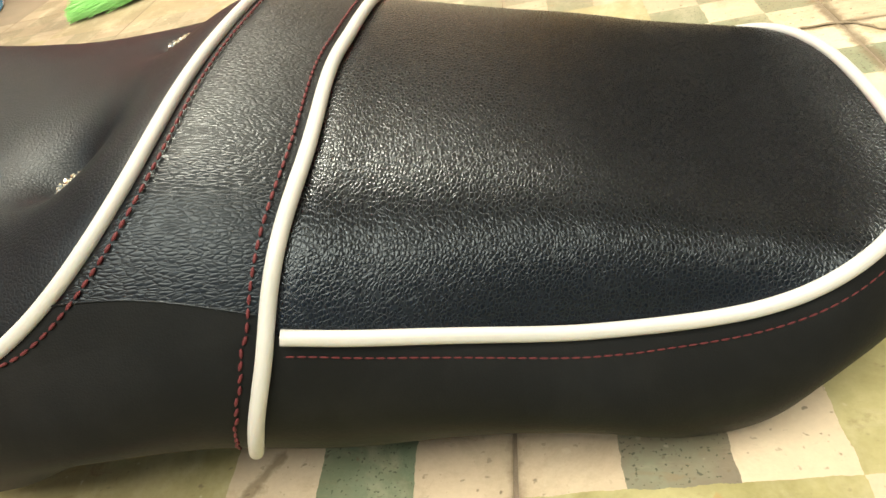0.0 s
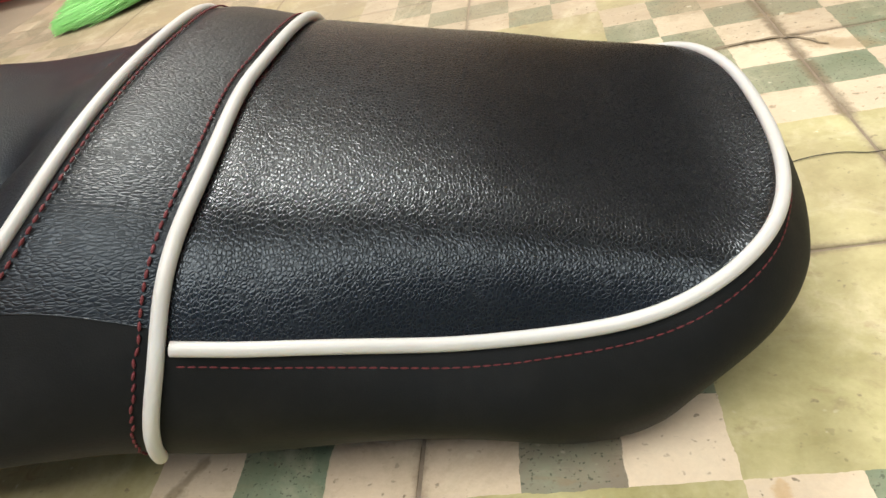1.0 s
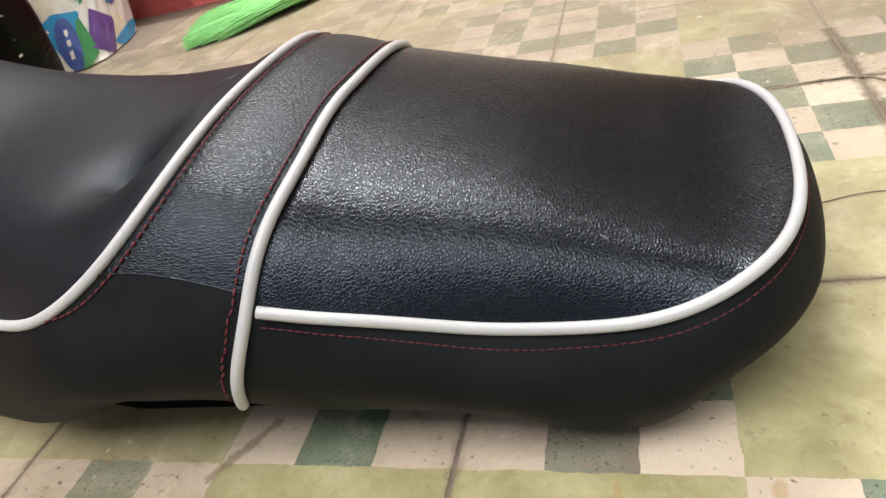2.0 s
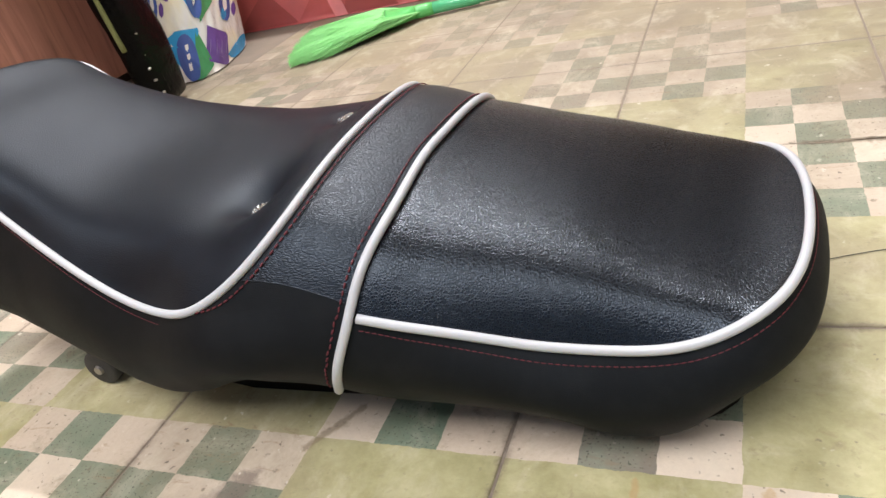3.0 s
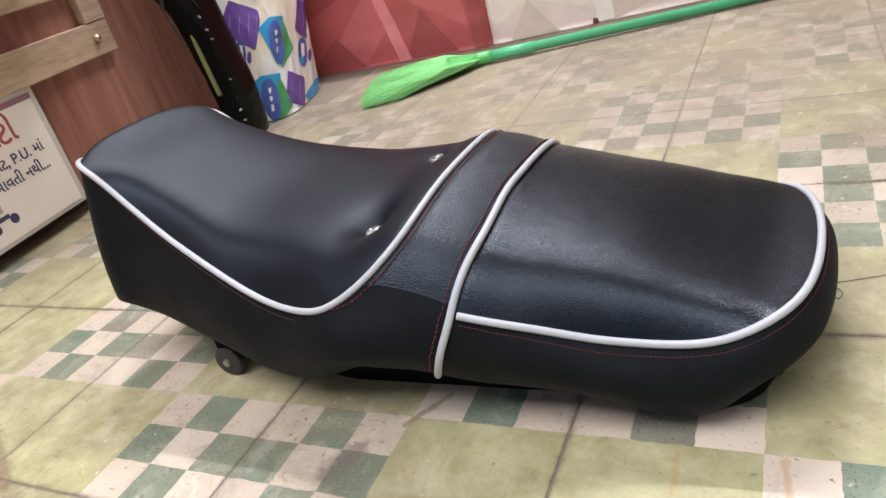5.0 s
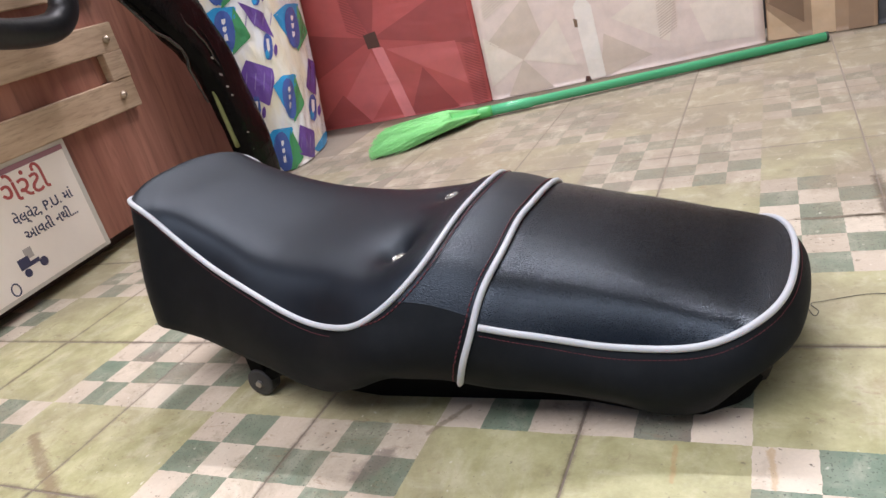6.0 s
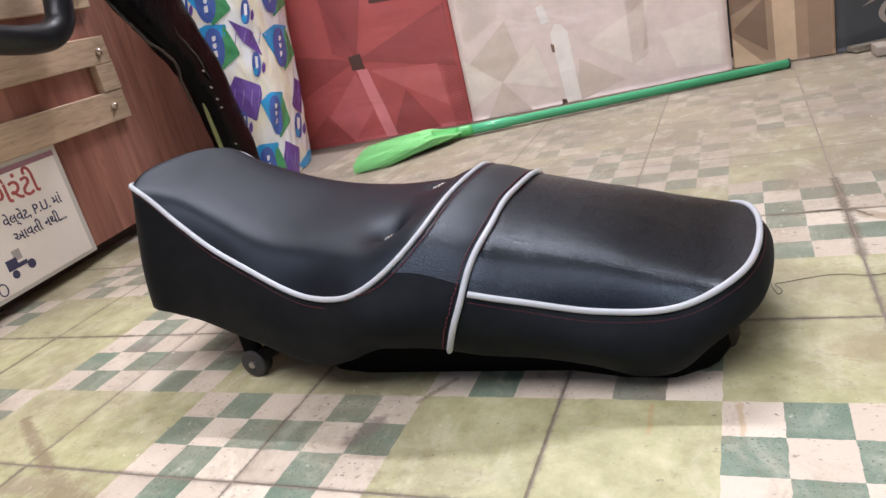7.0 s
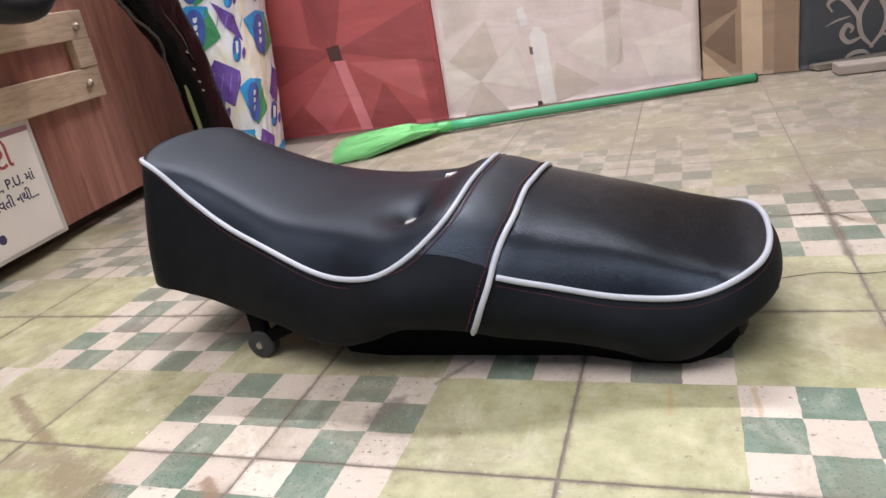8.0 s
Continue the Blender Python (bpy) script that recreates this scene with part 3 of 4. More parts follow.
def skirt_mesh(name, keep, tail, material, parent, label):
    """Side cover from the seam to the hem, turned under at the hem; keep: where the strap's rear seam cuts it at the top."""
    rows = []
    for s in np.linspace(0, 1, 14):
        cut = keep + STRAP_DROP * s
        a, b = (cut, XT) if tail else (XF, cut)
        near, nn = plan_edge(1, 240, a, b)
        far, fn = plan_edge(-1, 240, a, b)
        if tail:         # round the tail
            P, n = np.vstack([near, far[::-1][1:]]), np.vstack([nn, fn[::-1][1:]])
        else:            # round the nose
            P, n = np.vstack([far[::-1], near[1:]]), np.vstack([fn[::-1], nn[1:]])
        rows.append(skirt_point(P, n, s))
    last = rows[-1]
    for inset, lift in ((0.002, -0.0015), (0.007, -0.002), (0.016, 0.001), (0.024, 0.004)):
        o = last.copy()
        o[:, :2] -= n * inset
        o[:, 2] += lift
        rows.append(o)
    G = np.array(rows)
    for q in G.reshape(-1, 3):
        q[1] += 0.0008 * noise.noise((q[0] * 16, q[1] * 9, q[2] * 22))
    return under(link_mesh(name, G.reshape(-1, 3), grid_faces(len(rows), len(P)), material, None, label), parent)


def stitch_mesh(name, line, parent, pitch=0.0044, length=0.0035, r=0.0005):
    L = resample(line, pitch / 2)
    verts, faces = [], []
    for i in range(0, len(L) - 1, 2):
        a, b = L[i], L[i + 1]
        m = (a + b) / 2
        d = (b - a) / (np.linalg.norm(b - a) + 1e-9)
        pts = [m - d * length * 0.5, m - d * length * 0.25, m + d * length * 0.25, m + d * length * 0.5]
        v, f = tube(pts, (r * 0.3, r, r, r * 0.3), 6)
        o = len(verts)
        verts += v
        faces += [tuple(q + o for q in g) for g in f]
    return under(link_mesh(name, verts, faces, m_thread, None, "dark red thread"), parent)


def motorcycle_seat():
    seat = thing("motorcycle_seat", "black leather motorcycle seat with white piping on a tiled floor", "motorcycle seat", (-0.14, YC, 0.0))
    x_sf = lambda u: strap_x(STRAP_F, u)
    x_sr = lambda u: strap_x(STRAP_R, u)
    top_panel("saddle_panel", lambda u: np.full_like(u, XF), x_sf, 110, 90, m_front, seat, "smooth black leather saddle panel with two buttoned dimples", 0.0, 0.0028, 2)
    top_panel("strap_panel", x_sf, x_sr, 40, 90, m_strap, seat, "creased black leather cross strap", 0.0012, 0.0010, 0, lambda k: (-hem_u(k), hem_u(k)))
    top_panel("strap_side_panel", x_sf, x_sr, 40, 12, m_side, seat, "matt black vinyl below the strap", 0.0012, 0.0010, 0, lambda k: (hem_u(k), 1.0))
    top_panel("strap_side_panel", x_sf, x_sr, 40, 12, m_side, seat, "matt black vinyl below the strap", 0.0012, 0.0010, 0, lambda k: (-1.0, -hem_u(k)))
    top_panel("pillion_panel", x_sr, lambda u: np.full_like(u, XT), 100, 90, m_rear, seat, "grained black leather pillion panel", 0.0028, 0.0, 1)
    joint = float(strap_x(STRAP_R, 1.0))
    skirt_mesh("front_side_panel", joint, False, m_side, seat, "matt black vinyl side cover")
    skirt_mesh("rear_side_panel", joint, True, m_side, seat, "matt black vinyl side cover")

    # piping
    edge_n, n_n = plan_edge(1, 400)
    edge_f, n_f = plan_edge(-1, 400)

    def out(P, n, o=0.0016, up=0.0008):
        Q = P.copy()
        Q[:, :2] += n * o
        Q[:, 2] += up
        return Q

    u = np.linspace(-1, 1, 160)
    sf = top_point(x_sf(u), u * math.pi / 2)
    sr = top_point(x_sr(u), u * math.pi / 2)
    xs_end = x_sf(1.0)
    i_n = edge_n[:, 0] < xs_end - 0.004
    i_f = edge_f[:, 0] < xs_end - 0.004
    loop = np.vstack([out(edge_n[i_n], n_n[i_n]), sf[::-1] + (0, 0, 0.0005), out(edge_f[i_f], n_f[i_f])[::-1]])
    loop = resample(blur_line(resample(loop, 0.004), 10), 0.004)
    v, f = tube(loop, 0.0026, 12)
    under(link_mesh("front_piping", v, f, m_pipe, None, "white vinyl piping"), seat)
    j = edge_n[:, 0] > joint + 0.003
    jf = edge_f[:, 0] > joint + 0.003
    back = np.vstack([out(edge_n[j], n_n[j]), out(edge_f[jf], n_f[jf])[::-1]])
    back = resample(blur_line(resample(back, 0.004), 4), 0.004)
    v, f = tube(back, 0.0027, 12)
    under(link_mesh("rear_piping", v, f, m_pipe, None, "white vinyl piping"), seat)

    def drop(sign, dx=0.0, o=0.0022):
        """Down the side cover from the end of the strap's rear seam to the hem."""
        s = np.linspace(0, 1.0, 26)
        rows = []
        for k in s:
            x = joint + STRAP_DROP * k + dx
            E, n = plan_edge(sign, 600)
            i = int(np.argmin(np.abs(E[:, 0] - x)))
            q = skirt_point(E[i:i + 1], n[i:i + 1], k)[0]
            q[:2] += n[i] * o
            rows.append(q)
        return np.array(rows)

    strap_line = np.vstack([drop(-1)[::-1], sr + (0, 0, 0.0005), drop(1)])
    strap_line = resample(blur_line(resample(strap_line, 0.004), 4), 0.004)
    v, f = tube(strap_line, np.r_[0.002, np.full(len(strap_line) - 2, 0.0028), 0.002], 12)
    under(link_mesh("strap_piping", v, f, m_pipe, None, "white vinyl piping"), seat)

    # folded hem of the strap on each side
    for sign in (1, -1):
        k = np.linspace(0.02, 0.98, 40)
        us = sign * hem_u(k)
        q = top_point(x_sf(us) + (x_sr(us) - x_sf(us)) * k, us * math.pi / 2) + (0, -sign * 0.0004, 0.0)
        v, f = tube(q, 0.0003, 8)
        under(link_mesh("strap_hem", v, f, m_strap, None), seat)

    # stitching beside the piping
    def beside(edge, gap):
        """A line on the cover at a steady distance from a strap seam, lifted a little off it."""
        us = np.linspace(-0.99, 0.99, 240)
        rows = []
        for u, x in zip(us, edge(us)):
            th, e = u * math.pi / 2, 1e-4
            p = top_point(x, th)
            px, pt = (top_point(x + e, th) - p) / e, (top_point(x, th + e) - p) / e
            t = top_point(float(edge(u + 1e-3)), (u + 1e-3) * math.pi / 2) - p
            n = np.cross(px, pt)
            n *= (1 if n[2] > 0 else -1) / (np.linalg.norm(n) + 1e-12)
            w = np.cross(n, t)
            w *= (1 if w[0] > 0 else -1) * gap / (np.linalg.norm(w) + 1e-12)
            step = np.linalg.lstsq(np.stack([px, pt], 1), w, rcond=None)[0]
            rows.append(top_point(x + step[0], float(np.clip(th + step[1], -1.56, 1.56))) + n * 0.0006)
        return np.array(rows)

    stitch_mesh("strap_front_stitching", blur_line(beside(x_sf, 0.0066), 10), seat, 0.0044, 0.0034, 0.0006)
    b = blur_line(beside(x_sr, -0.0062), 10)
    stitch_mesh("strap_rear_stitching", np.vstack([b, drop(1, -0.0066, 0.0005)]), seat, 0.0044, 0.0034, 0.0006)

    def below(P, n, gap=0.0062):
        hem = curve(P[:, 0], HX, HEM)
        s = gap / np.maximum(P[:, 2] - hem, 0.02)
        Q = np.array([skirt_point(P[k:k + 1], n[k:k + 1], s[k])[0] for k in range(len(P))])
        Q[:, :2] += n * 0.0003
        return Q

    stitch_mesh("rear_seam_stitching", below(np.vstack([edge_n[j], edge_f[jf][::-1]]), np.vstack([n_n[j], n_f[jf][::-1]])), seat, 0.0036, 0.0030, 0.00034)
    i2 = edge_n[:, 0] < xs_end - 0.026
    stitch_mesh("front_seam_stitching", below(np.vstack([edge_f[i2][::-1], edge_n[i2]]), np.vstack([n_f[i2][::-1], n_n[i2]])), seat, 0.0036, 0.0030, 0.00036)

    # faceted studs in the dimples
    for bx, by, _ in BUTTONS:
        side = math.copysign(1, YC - by)
        ths = np.linspace(0, 1.5, 400)
        line = top_point(np.full(400, bx), side * ths)
        th = side * float(ths[int(np.argmin(np.abs(line[:, 1] - by)))])
        spot = lambda dx, dt: cushion_relief(top_point(np.array([bx + dx]), np.array([th + dt])))[0]
        P, e = spot(0, 0), 0.004
        across = Vector(spot(e, 0) - spot(-e, 0)).normalized()
        along = Vector(spot(0, 0.04) - spot(0, -0.04)).normalized()
        up = across.cross(along)
        up = (up if up.z > 0 else -up).normalized()
        m = Matrix.Translation(Vector(P) + up * 0.0042) @ up.to_track_quat("Z", "Y").to_matrix().to_4x4()
        bm = bmesh.new()
        bmesh.ops.create_cone(bm, cap_ends=True, segments=24, radius1=0.0082, radius2=0.0074, depth=0.0022, matrix=m)
        button = under(part("button", bm, m_steel, None, "sparkling silver stud"), seat)
        bm = bmesh.new()
        for ring, count in ((0.0, 1), (0.0030, 6), (0.0058, 11)):
            for k in range(count):
                w = 2 * math.pi * k / count
                bmesh.ops.create_icosphere(bm, subdivisions=1, radius=0.0015, matrix=m @ Matrix.Translation((ring * math.cos(w), ring * math.sin(w), 0.0013)) @ Matrix.Rotation(k * 1.3, 4, "X"))
        stones = part("stones", bm, m_rhine, None, "cluster of clear faceted stones")
        stones.parent = button

    # pan under the covers, on the floor at the belly and the tail
    # carried down to the floor; its black also stands for shade under the hem
    x = np.linspace(XF + 0.03, XT - 0.020, 70)
    w = np.interp(x, (-0.42, -0.30, -0.24, -0.20, 0.0, 0.05, 0.09, 0.12, 0.14), (0.050, 0.074, 0.094, 0.100, 0.095, 0.106, 0.107, 0.088, 0.055))
    low = np.maximum(0.001, np.interp(x, (-0.42, -0.31, -0.27, -0.24, 0.06, 0.125, 0.14), (0.10, 0.062, 0.026, 0.001, 0.001, 0.001, 0.01)))
    top = np.minimum(curve(x, HX, HEM) + 0.02, curve(x, KX, SEAM) - 0.01)
    rows = []
    for k in range(len(x)):
        yo = max(w[k], 0.01)
        rows += [(x[k], YC - yo + 0.006, top[k]), (x[k], YC - yo, low[k] + 0.004), (x[k], YC - yo + 0.003, low[k]), (x[k], YC + yo - 0.012, low[k]), (x[k], YC + yo - 0.004, low[k] + 0.006), (x[k], YC + yo, top[k])]
    faces = grid_faces(len(x), 6, True) + [tuple(range(6)), tuple((len(x) - 1) * 6 + k for k in range(6))[::-1]]
    under(link_mesh("base_pan", rows, faces, m_pan, None, "black moulded pan"), seat)
    bm = bmesh.new()
    box(bm, (0.075, YC - 0.068, 0.001), (0.141, YC + 0.066, 0.042), 0.012)
    under(part("tail_block", bm, m_rust, None, "rusty brown block under the tail", True), seat)
    # rubber buffers on brackets
    for side in (-1, 1):
        y = YC + side * 0.098
        bm = bmesh.new()
        turned = Matrix.Translation((-0.336, y, 0.0165)) @ Matrix.Rotation(radians(90), 4, "X")
        bmesh.ops.create_cone(bm, cap_ends=True, segments=28, radius1=0.0155, radius2=0.0155, depth=0.016, matrix=turned)
        bmesh.ops.bevel(bm, geom=[e for e in bm.edges if len(e.link_faces) == 2 and e.calc_face_angle() > 1.0], offset=0.0025, segments=3, affect="EDGES", profile=0.5)
        buf = under(part("rubber_buffer", bm, m_rubber, None, "grey-black rubber buffer", True), seat)
        bm = bmesh.new()
        bmesh.ops.create_cone(bm, cap_ends=True, segments=18, radius1=0.0042, radius2=0.0035, depth=0.003, matrix=Matrix.Translation((-0.336, y + side * 0.0088, 0.0165)) @ Matrix.Rotation(radians(90), 4, "X"))
        pin = part("pin", bm, m_steel, None, "dull steel pin")
        pin.parent = buf
        bm = bmesh.new()
        box(bm, (-0.346, y - 0.005, 0.022), (-0.326, y + 0.005, 0.066), 0.003)
        box(bm, (-0.345, y - 0.006, 0.012), (-0.285, y + 0.004, 0.026), 0.003, Matrix.Translation((-0.336, y, 0.0165)) @ Matrix.Rotation(radians(-24), 4, "Y") @ Matrix.Translation((0.336, -y, -0.0165)))
        under(part("bracket", bm, m_pan, None), seat)
    return seat


motorcycle_seat()

# ---- counter with strips and sign ----
FACE_O = Vector((-0.96, 0.35, 0.0))
FACE_N = Vector((1.0, 0.12, 0.0)).normalized()
FACE_A = Vector((-0.12, 1.0, 0.0)).normalized()
FACE = Matrix((( FACE_A.x, 0, FACE_N.x, FACE_O.x), (FACE_A.y, 0, FACE_N.y, FACE_O.y), (0, 1, 0, 0), (0, 0, 0, 1)))   # along, up, outward


def counter():
    c = thing("counter", "red-brown laminate workshop counter with pale oak strips", "counter", FACE_O)
    bm = bmesh.new()
    box(bm, (-1.9, 0.028, -0.55), (0.80, 0.92, 0.0), 0.002, FACE)
    under(part("body", bm, m_laminate, None), c)
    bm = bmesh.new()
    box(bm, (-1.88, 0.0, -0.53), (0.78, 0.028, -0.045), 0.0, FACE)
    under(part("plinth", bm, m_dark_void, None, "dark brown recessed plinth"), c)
    bm = bmesh.new()
    box(bm, (-1.92, 0.921, -0.57), (0.82, 0.955, 0.03), 0.004, FACE)
    under(part("counter_top", bm, m_oak, None, "pale oak counter top"), c)
    for k, (lo, hi) in enumerate((((-1.7, 0.230), (0.413, 0.288)), ((-1.7, 0.340), (0.413, 0.393)), ((0.361, 0.288), (0.413, 0.340)),
                                  ((-1.7, 0.446), (0.413, 0.500)), ((-1.7, 0.55), (0.413, 0.605)), ((0.361, 0.500), (0.413, 0.55)))):
        bm = bmesh.new()
        box(bm, (lo[0], lo[1], 0.0005), (hi[0], hi[1], 0.016 + 0.001 * (k % 3)), 0.002, FACE)
        under(part("oak_strip", bm, m_oak, None), c)
    for a, z in ((0.384, 0.364), (0.370, 0.260), (0.386, 0.473), (0.386, 0.578)):
        bm = bmesh.new()
        bmesh.ops.create_uvsphere(bm, u_segments=14, v_segments=8, radius=0.0075, matrix=FACE @ Matrix.Translation((a, z, 0.018)))
        under(part("stud", bm, m_brass, None, "brass stud", True), c)
    # black padded loop like a chair's arm; its fixing to the face is added
    path = smooth_line([(-0.10, 0.75, 0.0), (-0.09, 0.72, 0.05), (-0.05, 0.58, 0.07), (0.03, 0.445, 0.07), (0.10, 0.415, 0.07), (0.19, 0.403, 0.07), (0.240, 0.412, 0.07), (0.268, 0.45, 0.07), (0.295, 0.58, 0.07), (0.315, 0.72, 0.05), (0.32, 0.75, 0.0)], 8)
    v, f = tube([tuple(FACE @ Vector(p)) for p in path], 0.024, 14)
    under(link_mesh("padded_loop", v, f, m_pad, None, "black padded loop like a chair's arm"), c)
    return c


counter()


def text_part(words, size, at, material, parent, label=""):
    data = bpy.data.curves.new("lettering", "FONT")
    data.body, data.size, data.extrude, data.offset, data.align_x = words, size, 0.0003, size * 0.010, "RIGHT"
    data.materials.append(material)
    ob = new("lettering", data)
    ob.matrix_world = SIGN @ Matrix.Translation(at)
    return ob


SIGN = FACE @ Matrix.Translation((-0.008, 0.0, 0.0))


def shop_sign():
    s = thing("shop_sign", "cream acrylic sign with red and blue lettering, standing against the counter", "sign", SIGN @ Vector((0.0, 0.0, 0.02)))
    bm = bmesh.new()
    box(bm, (-0.36, 0.024, 0.002), (0.205, 0.231, 0.008), 0.002, SIGN)
    under(part("acrylic_sheet", bm, m_acrylic_rim, None, "clear acrylic edge"), s)
    bm = bmesh.new()
    box(bm, (-0.352, 0.032, 0.0075), (0.192, 0.213, 0.0095), 0.0, SIGN)
    under(part("face", bm, m_acrylic, None), s)
    bm = bmesh.new()
    box(bm, (-0.352, 0.2135, 0.0075), (0.194, 0.222, 0.0096), 0.0, SIGN)
    under(part("band", bm, m_sign_band, None, "mauve band"), s)
    for words, size, at, mat in (("ગેરંટી", 0.052, (0.138, 0.166, 0.0098), m_red_ink), ("વેલ્વેટ, P.U. માં", 0.0235, (0.170, 0.133, 0.0098), m_blue_ink),
                                 ("આવતી નથી...", 0.024, (0.166, 0.104, 0.0098), m_blue_ink)):
        under(text_part(words, size, at, mat, s), s)
    # small scooter picture and a ring, as plain shapes
    bm = bmesh.new()
    for a, z, r in ((0.022, 0.058, 0.007), (0.058, 0.062, 0.008)):
        bmesh.ops.create_cone(bm, cap_ends=True, segments=18, radius1=r, radius2=r, depth=0.0006, matrix=SIGN @ Matrix.Translation((a, z, 0.0099)))
    box(bm, (0.012, 0.066, 0.0097), (0.034, 0.084, 0.0102), 0.0, SIGN)
    box(bm, (0.032, 0.066, 0.0097), (0.052, 0.073, 0.0102), 0.0, SIGN)
    under(part("picture", bm, m_blue_ink, None, "small dark blue scooter picture"), s)
    bm = bmesh.new()
    box(bm, (0.030, 0.078, 0.0097), (0.046, 0.095, 0.0101), 0.0, SIGN)
    under(part("picture", bm, m_grey_ink, None, "pale grey part of the picture"), s)
    ring = [tuple(SIGN @ Vector((-0.012 + 0.008 * math.cos(w), 0.045 + 0.010 * math.sin(w), 0.0099))) for w in np.linspace(0, 2 * math.pi, 24, endpoint=False)]
    v, f = tube(ring, 0.0011, 6, True)
    under(link_mesh("ring", v, f, m_blue_ink, None), s)
    return s


shop_sign()


# ---- black covered frame and wrapped bundle ----
def ribbon_body(points, widths, thick, across, sides=20):
    """A soft slab along points: rounded flat section, 'across' is the direction of its width."""
    P = smooth_line(points, 8)
    Wd = np.interp(np.linspace(0, 1, len(P)), np.linspace(0, 1, len(widths)), widths)
    T = np.gradient(P, axis=0)
    T /= np.linalg.norm(T, axis=1)[:, None]
    A = np.array(across, float)
    verts = []
    for p, t, w in zip(P, T, Wd):
        a = A - t * (A @ t)
        a /= np.linalg.norm(a)
        b = np.cross(t, a)
        for j in range(sides):
            q = 2 * math.pi * j / sides
            cx, sx = math.cos(q), math.sin(q)
            verts.append(p + a * w * math.copysign(abs(cx) ** 0.6, cx) + b * thick * math.copysign(abs(sx) ** 0.6, sx))
    V = np.array(verts)
    for v in V:
        k = noise.noise((v[0] * 12, v[1] * 12, v[2] * 9)) + 0.5 * noise.noise((v[0] * 31, v[1] * 31, v[2] * 25))
        v += np.array((0.005, 0.004, 0.0)) * k
    faces = grid_faces(len(P), sides, False, True) + [tuple(range(sides)), tuple((len(P) - 1) * sides + j for j in range(sides))[::-1]]
    return V, faces


def covered_frame():
    t = thing("covered_frame", "glossy black vinyl seat cover leaning by the counter, stapled edge", "seat cover", (-0.80, 0.82, 0.0))
    pts = [(-0.80, 0.56, 0.80), (-0.80, 0.63, 0.60), (-0.80, 0.70, 0.435), (-0.802, 0.757, 0.335), (-0.805, 0.795, 0.25), (-0.806, 0.808, 0.14), (-0.806, 0.82, 0.012)]
    V, F = ribbon_body(pts, (0.12, 0.11, 0.085, 0.062, 0.058, 0.055, 0.05), 0.022, (-0.2, 1, 0.1))
    under(link_mesh("cover", V, F, m_gloss, None), t)
    edge = smooth_line([(-0.785, 0.672, 0.435), (-0.785, 0.748, 0.325), (-0.786, 0.766, 0.243), (-0.787, 0.775, 0.150), (-0.787, 0.788, 0.03)], 10)
    v, f = tube(edge[18:34] + np.array((-0.006, -0.022, 0.0)), 0.0046, 10)
    under(link_mesh("foam_edge", v, f, m_foam, None, "yellow-green foam edge"), t)
    v, f = tube(edge + np.array((-0.002, 0.014, 0.0)), 0.008, 10)
    under(link_mesh("welt", v, f, m_gloss, None), t)
    # shiny creases down the slack cover
    for line, r in (([(-0.776, 0.585, 0.44), (-0.772, 0.632, 0.372), (-0.775, 0.690, 0.318), (-0.78, 0.700, 0.268), (-0.782, 0.716, 0.215)], 0.0042),
                    ([(-0.770, 0.70, 0.40), (-0.770, 0.722, 0.355), (-0.773, 0.752, 0.312), (-0.776, 0.772, 0.268)], 0.0034),
                    ([(-0.772, 0.655, 0.425), (-0.772, 0.69, 0.372), (-0.774, 0.722, 0.335)], 0.0030)):
        L = resample(smooth_line(line, 8), 0.006)
        L[:, 0] -= 0.004
        L[:, 1] += [0.004 * noise.noise((z * 60, 0.3, 1.0)) for z in L[:, 2]]
        v, f = tube(L, [r * (0.45 + 0.55 * math.sin(math.pi * k / (len(L) - 1))) * (0.8 + 0.3 * noise.noise((k * 0.7, 2.0, r * 900))) for k in range(len(L))], 10)
        under(link_mesh("fold", v, f, m_gloss_fold, None, "shiny crease"), t)
    random.seed(5)
    for q in resample(edge, 0.026):
        bm = bmesh.new()
        box(bm, (-0.0016, -0.0036, -0.0018), (0.0016, 0.0036, 0.0018), 0.0007, Matrix.Translation(Vector(q) + Vector((0.006, random.uniform(-0.004, 0.006), random.uniform(-0.006, 0.006)))) @ Matrix.Rotation(random.uniform(-0.6, 0.6), 4, "X"), 1)
        under(part("staple", bm, m_steel, None), t)
    return t


covered_frame()


def bundle_point(a, h):
    """The printed front of the bundle: a from 0 (counter side) round the bulge to 1 (wall side), h in metres."""
    h = max(0.002, h)
    left = np.array((-0.885 - 0.16 * h, 0.935 - 0.11 * h))
    mid = np.array((-0.822 + 0.02 * h, 0.985 + 0.03 * h))
    right = np.array((-0.875 - 0.02 * h, 1.165 + 0.24 * h))
    knee = 2 * mid - (left + right) / 2
    p = (1 - a) ** 2 * left + 2 * a * (1 - a) * knee + a * a * right
    x, y = p
    k = 0.007 * noise.noise((a * 3.5, h * 8, 1.0)) + 0.008 * abs(noise.noise((a * 9 - h * 11, h * 9, 9.0))) + 0.005 * abs(noise.noise((a * 16 + h * 30, h * 14, 4.0)))
    return np.array((x + 0.8 * k, y - 0.6 * k, h))


def wrapped_bundle():
    t = thing("wrapped_bundle", "tall bundle in milky plastic film with purple and blue prints", "bundle", (-0.87, 1.0, 0.0))
    A, Hn = np.linspace(0, 1, 60), np.linspace(0.002, 0.72, 80)
    front = np.array([[bundle_point(a, h) for a in A] for h in Hn])
    back = front[:, ::-1].copy()
    back[:, :, 0] = -0.96 + 0.05 * A[None, :]
    back[:, :, 1] = np.clip(back[:, :, 1] + 0.07, 0.0, 1.20)
    G = np.concatenate([front, back], 1)
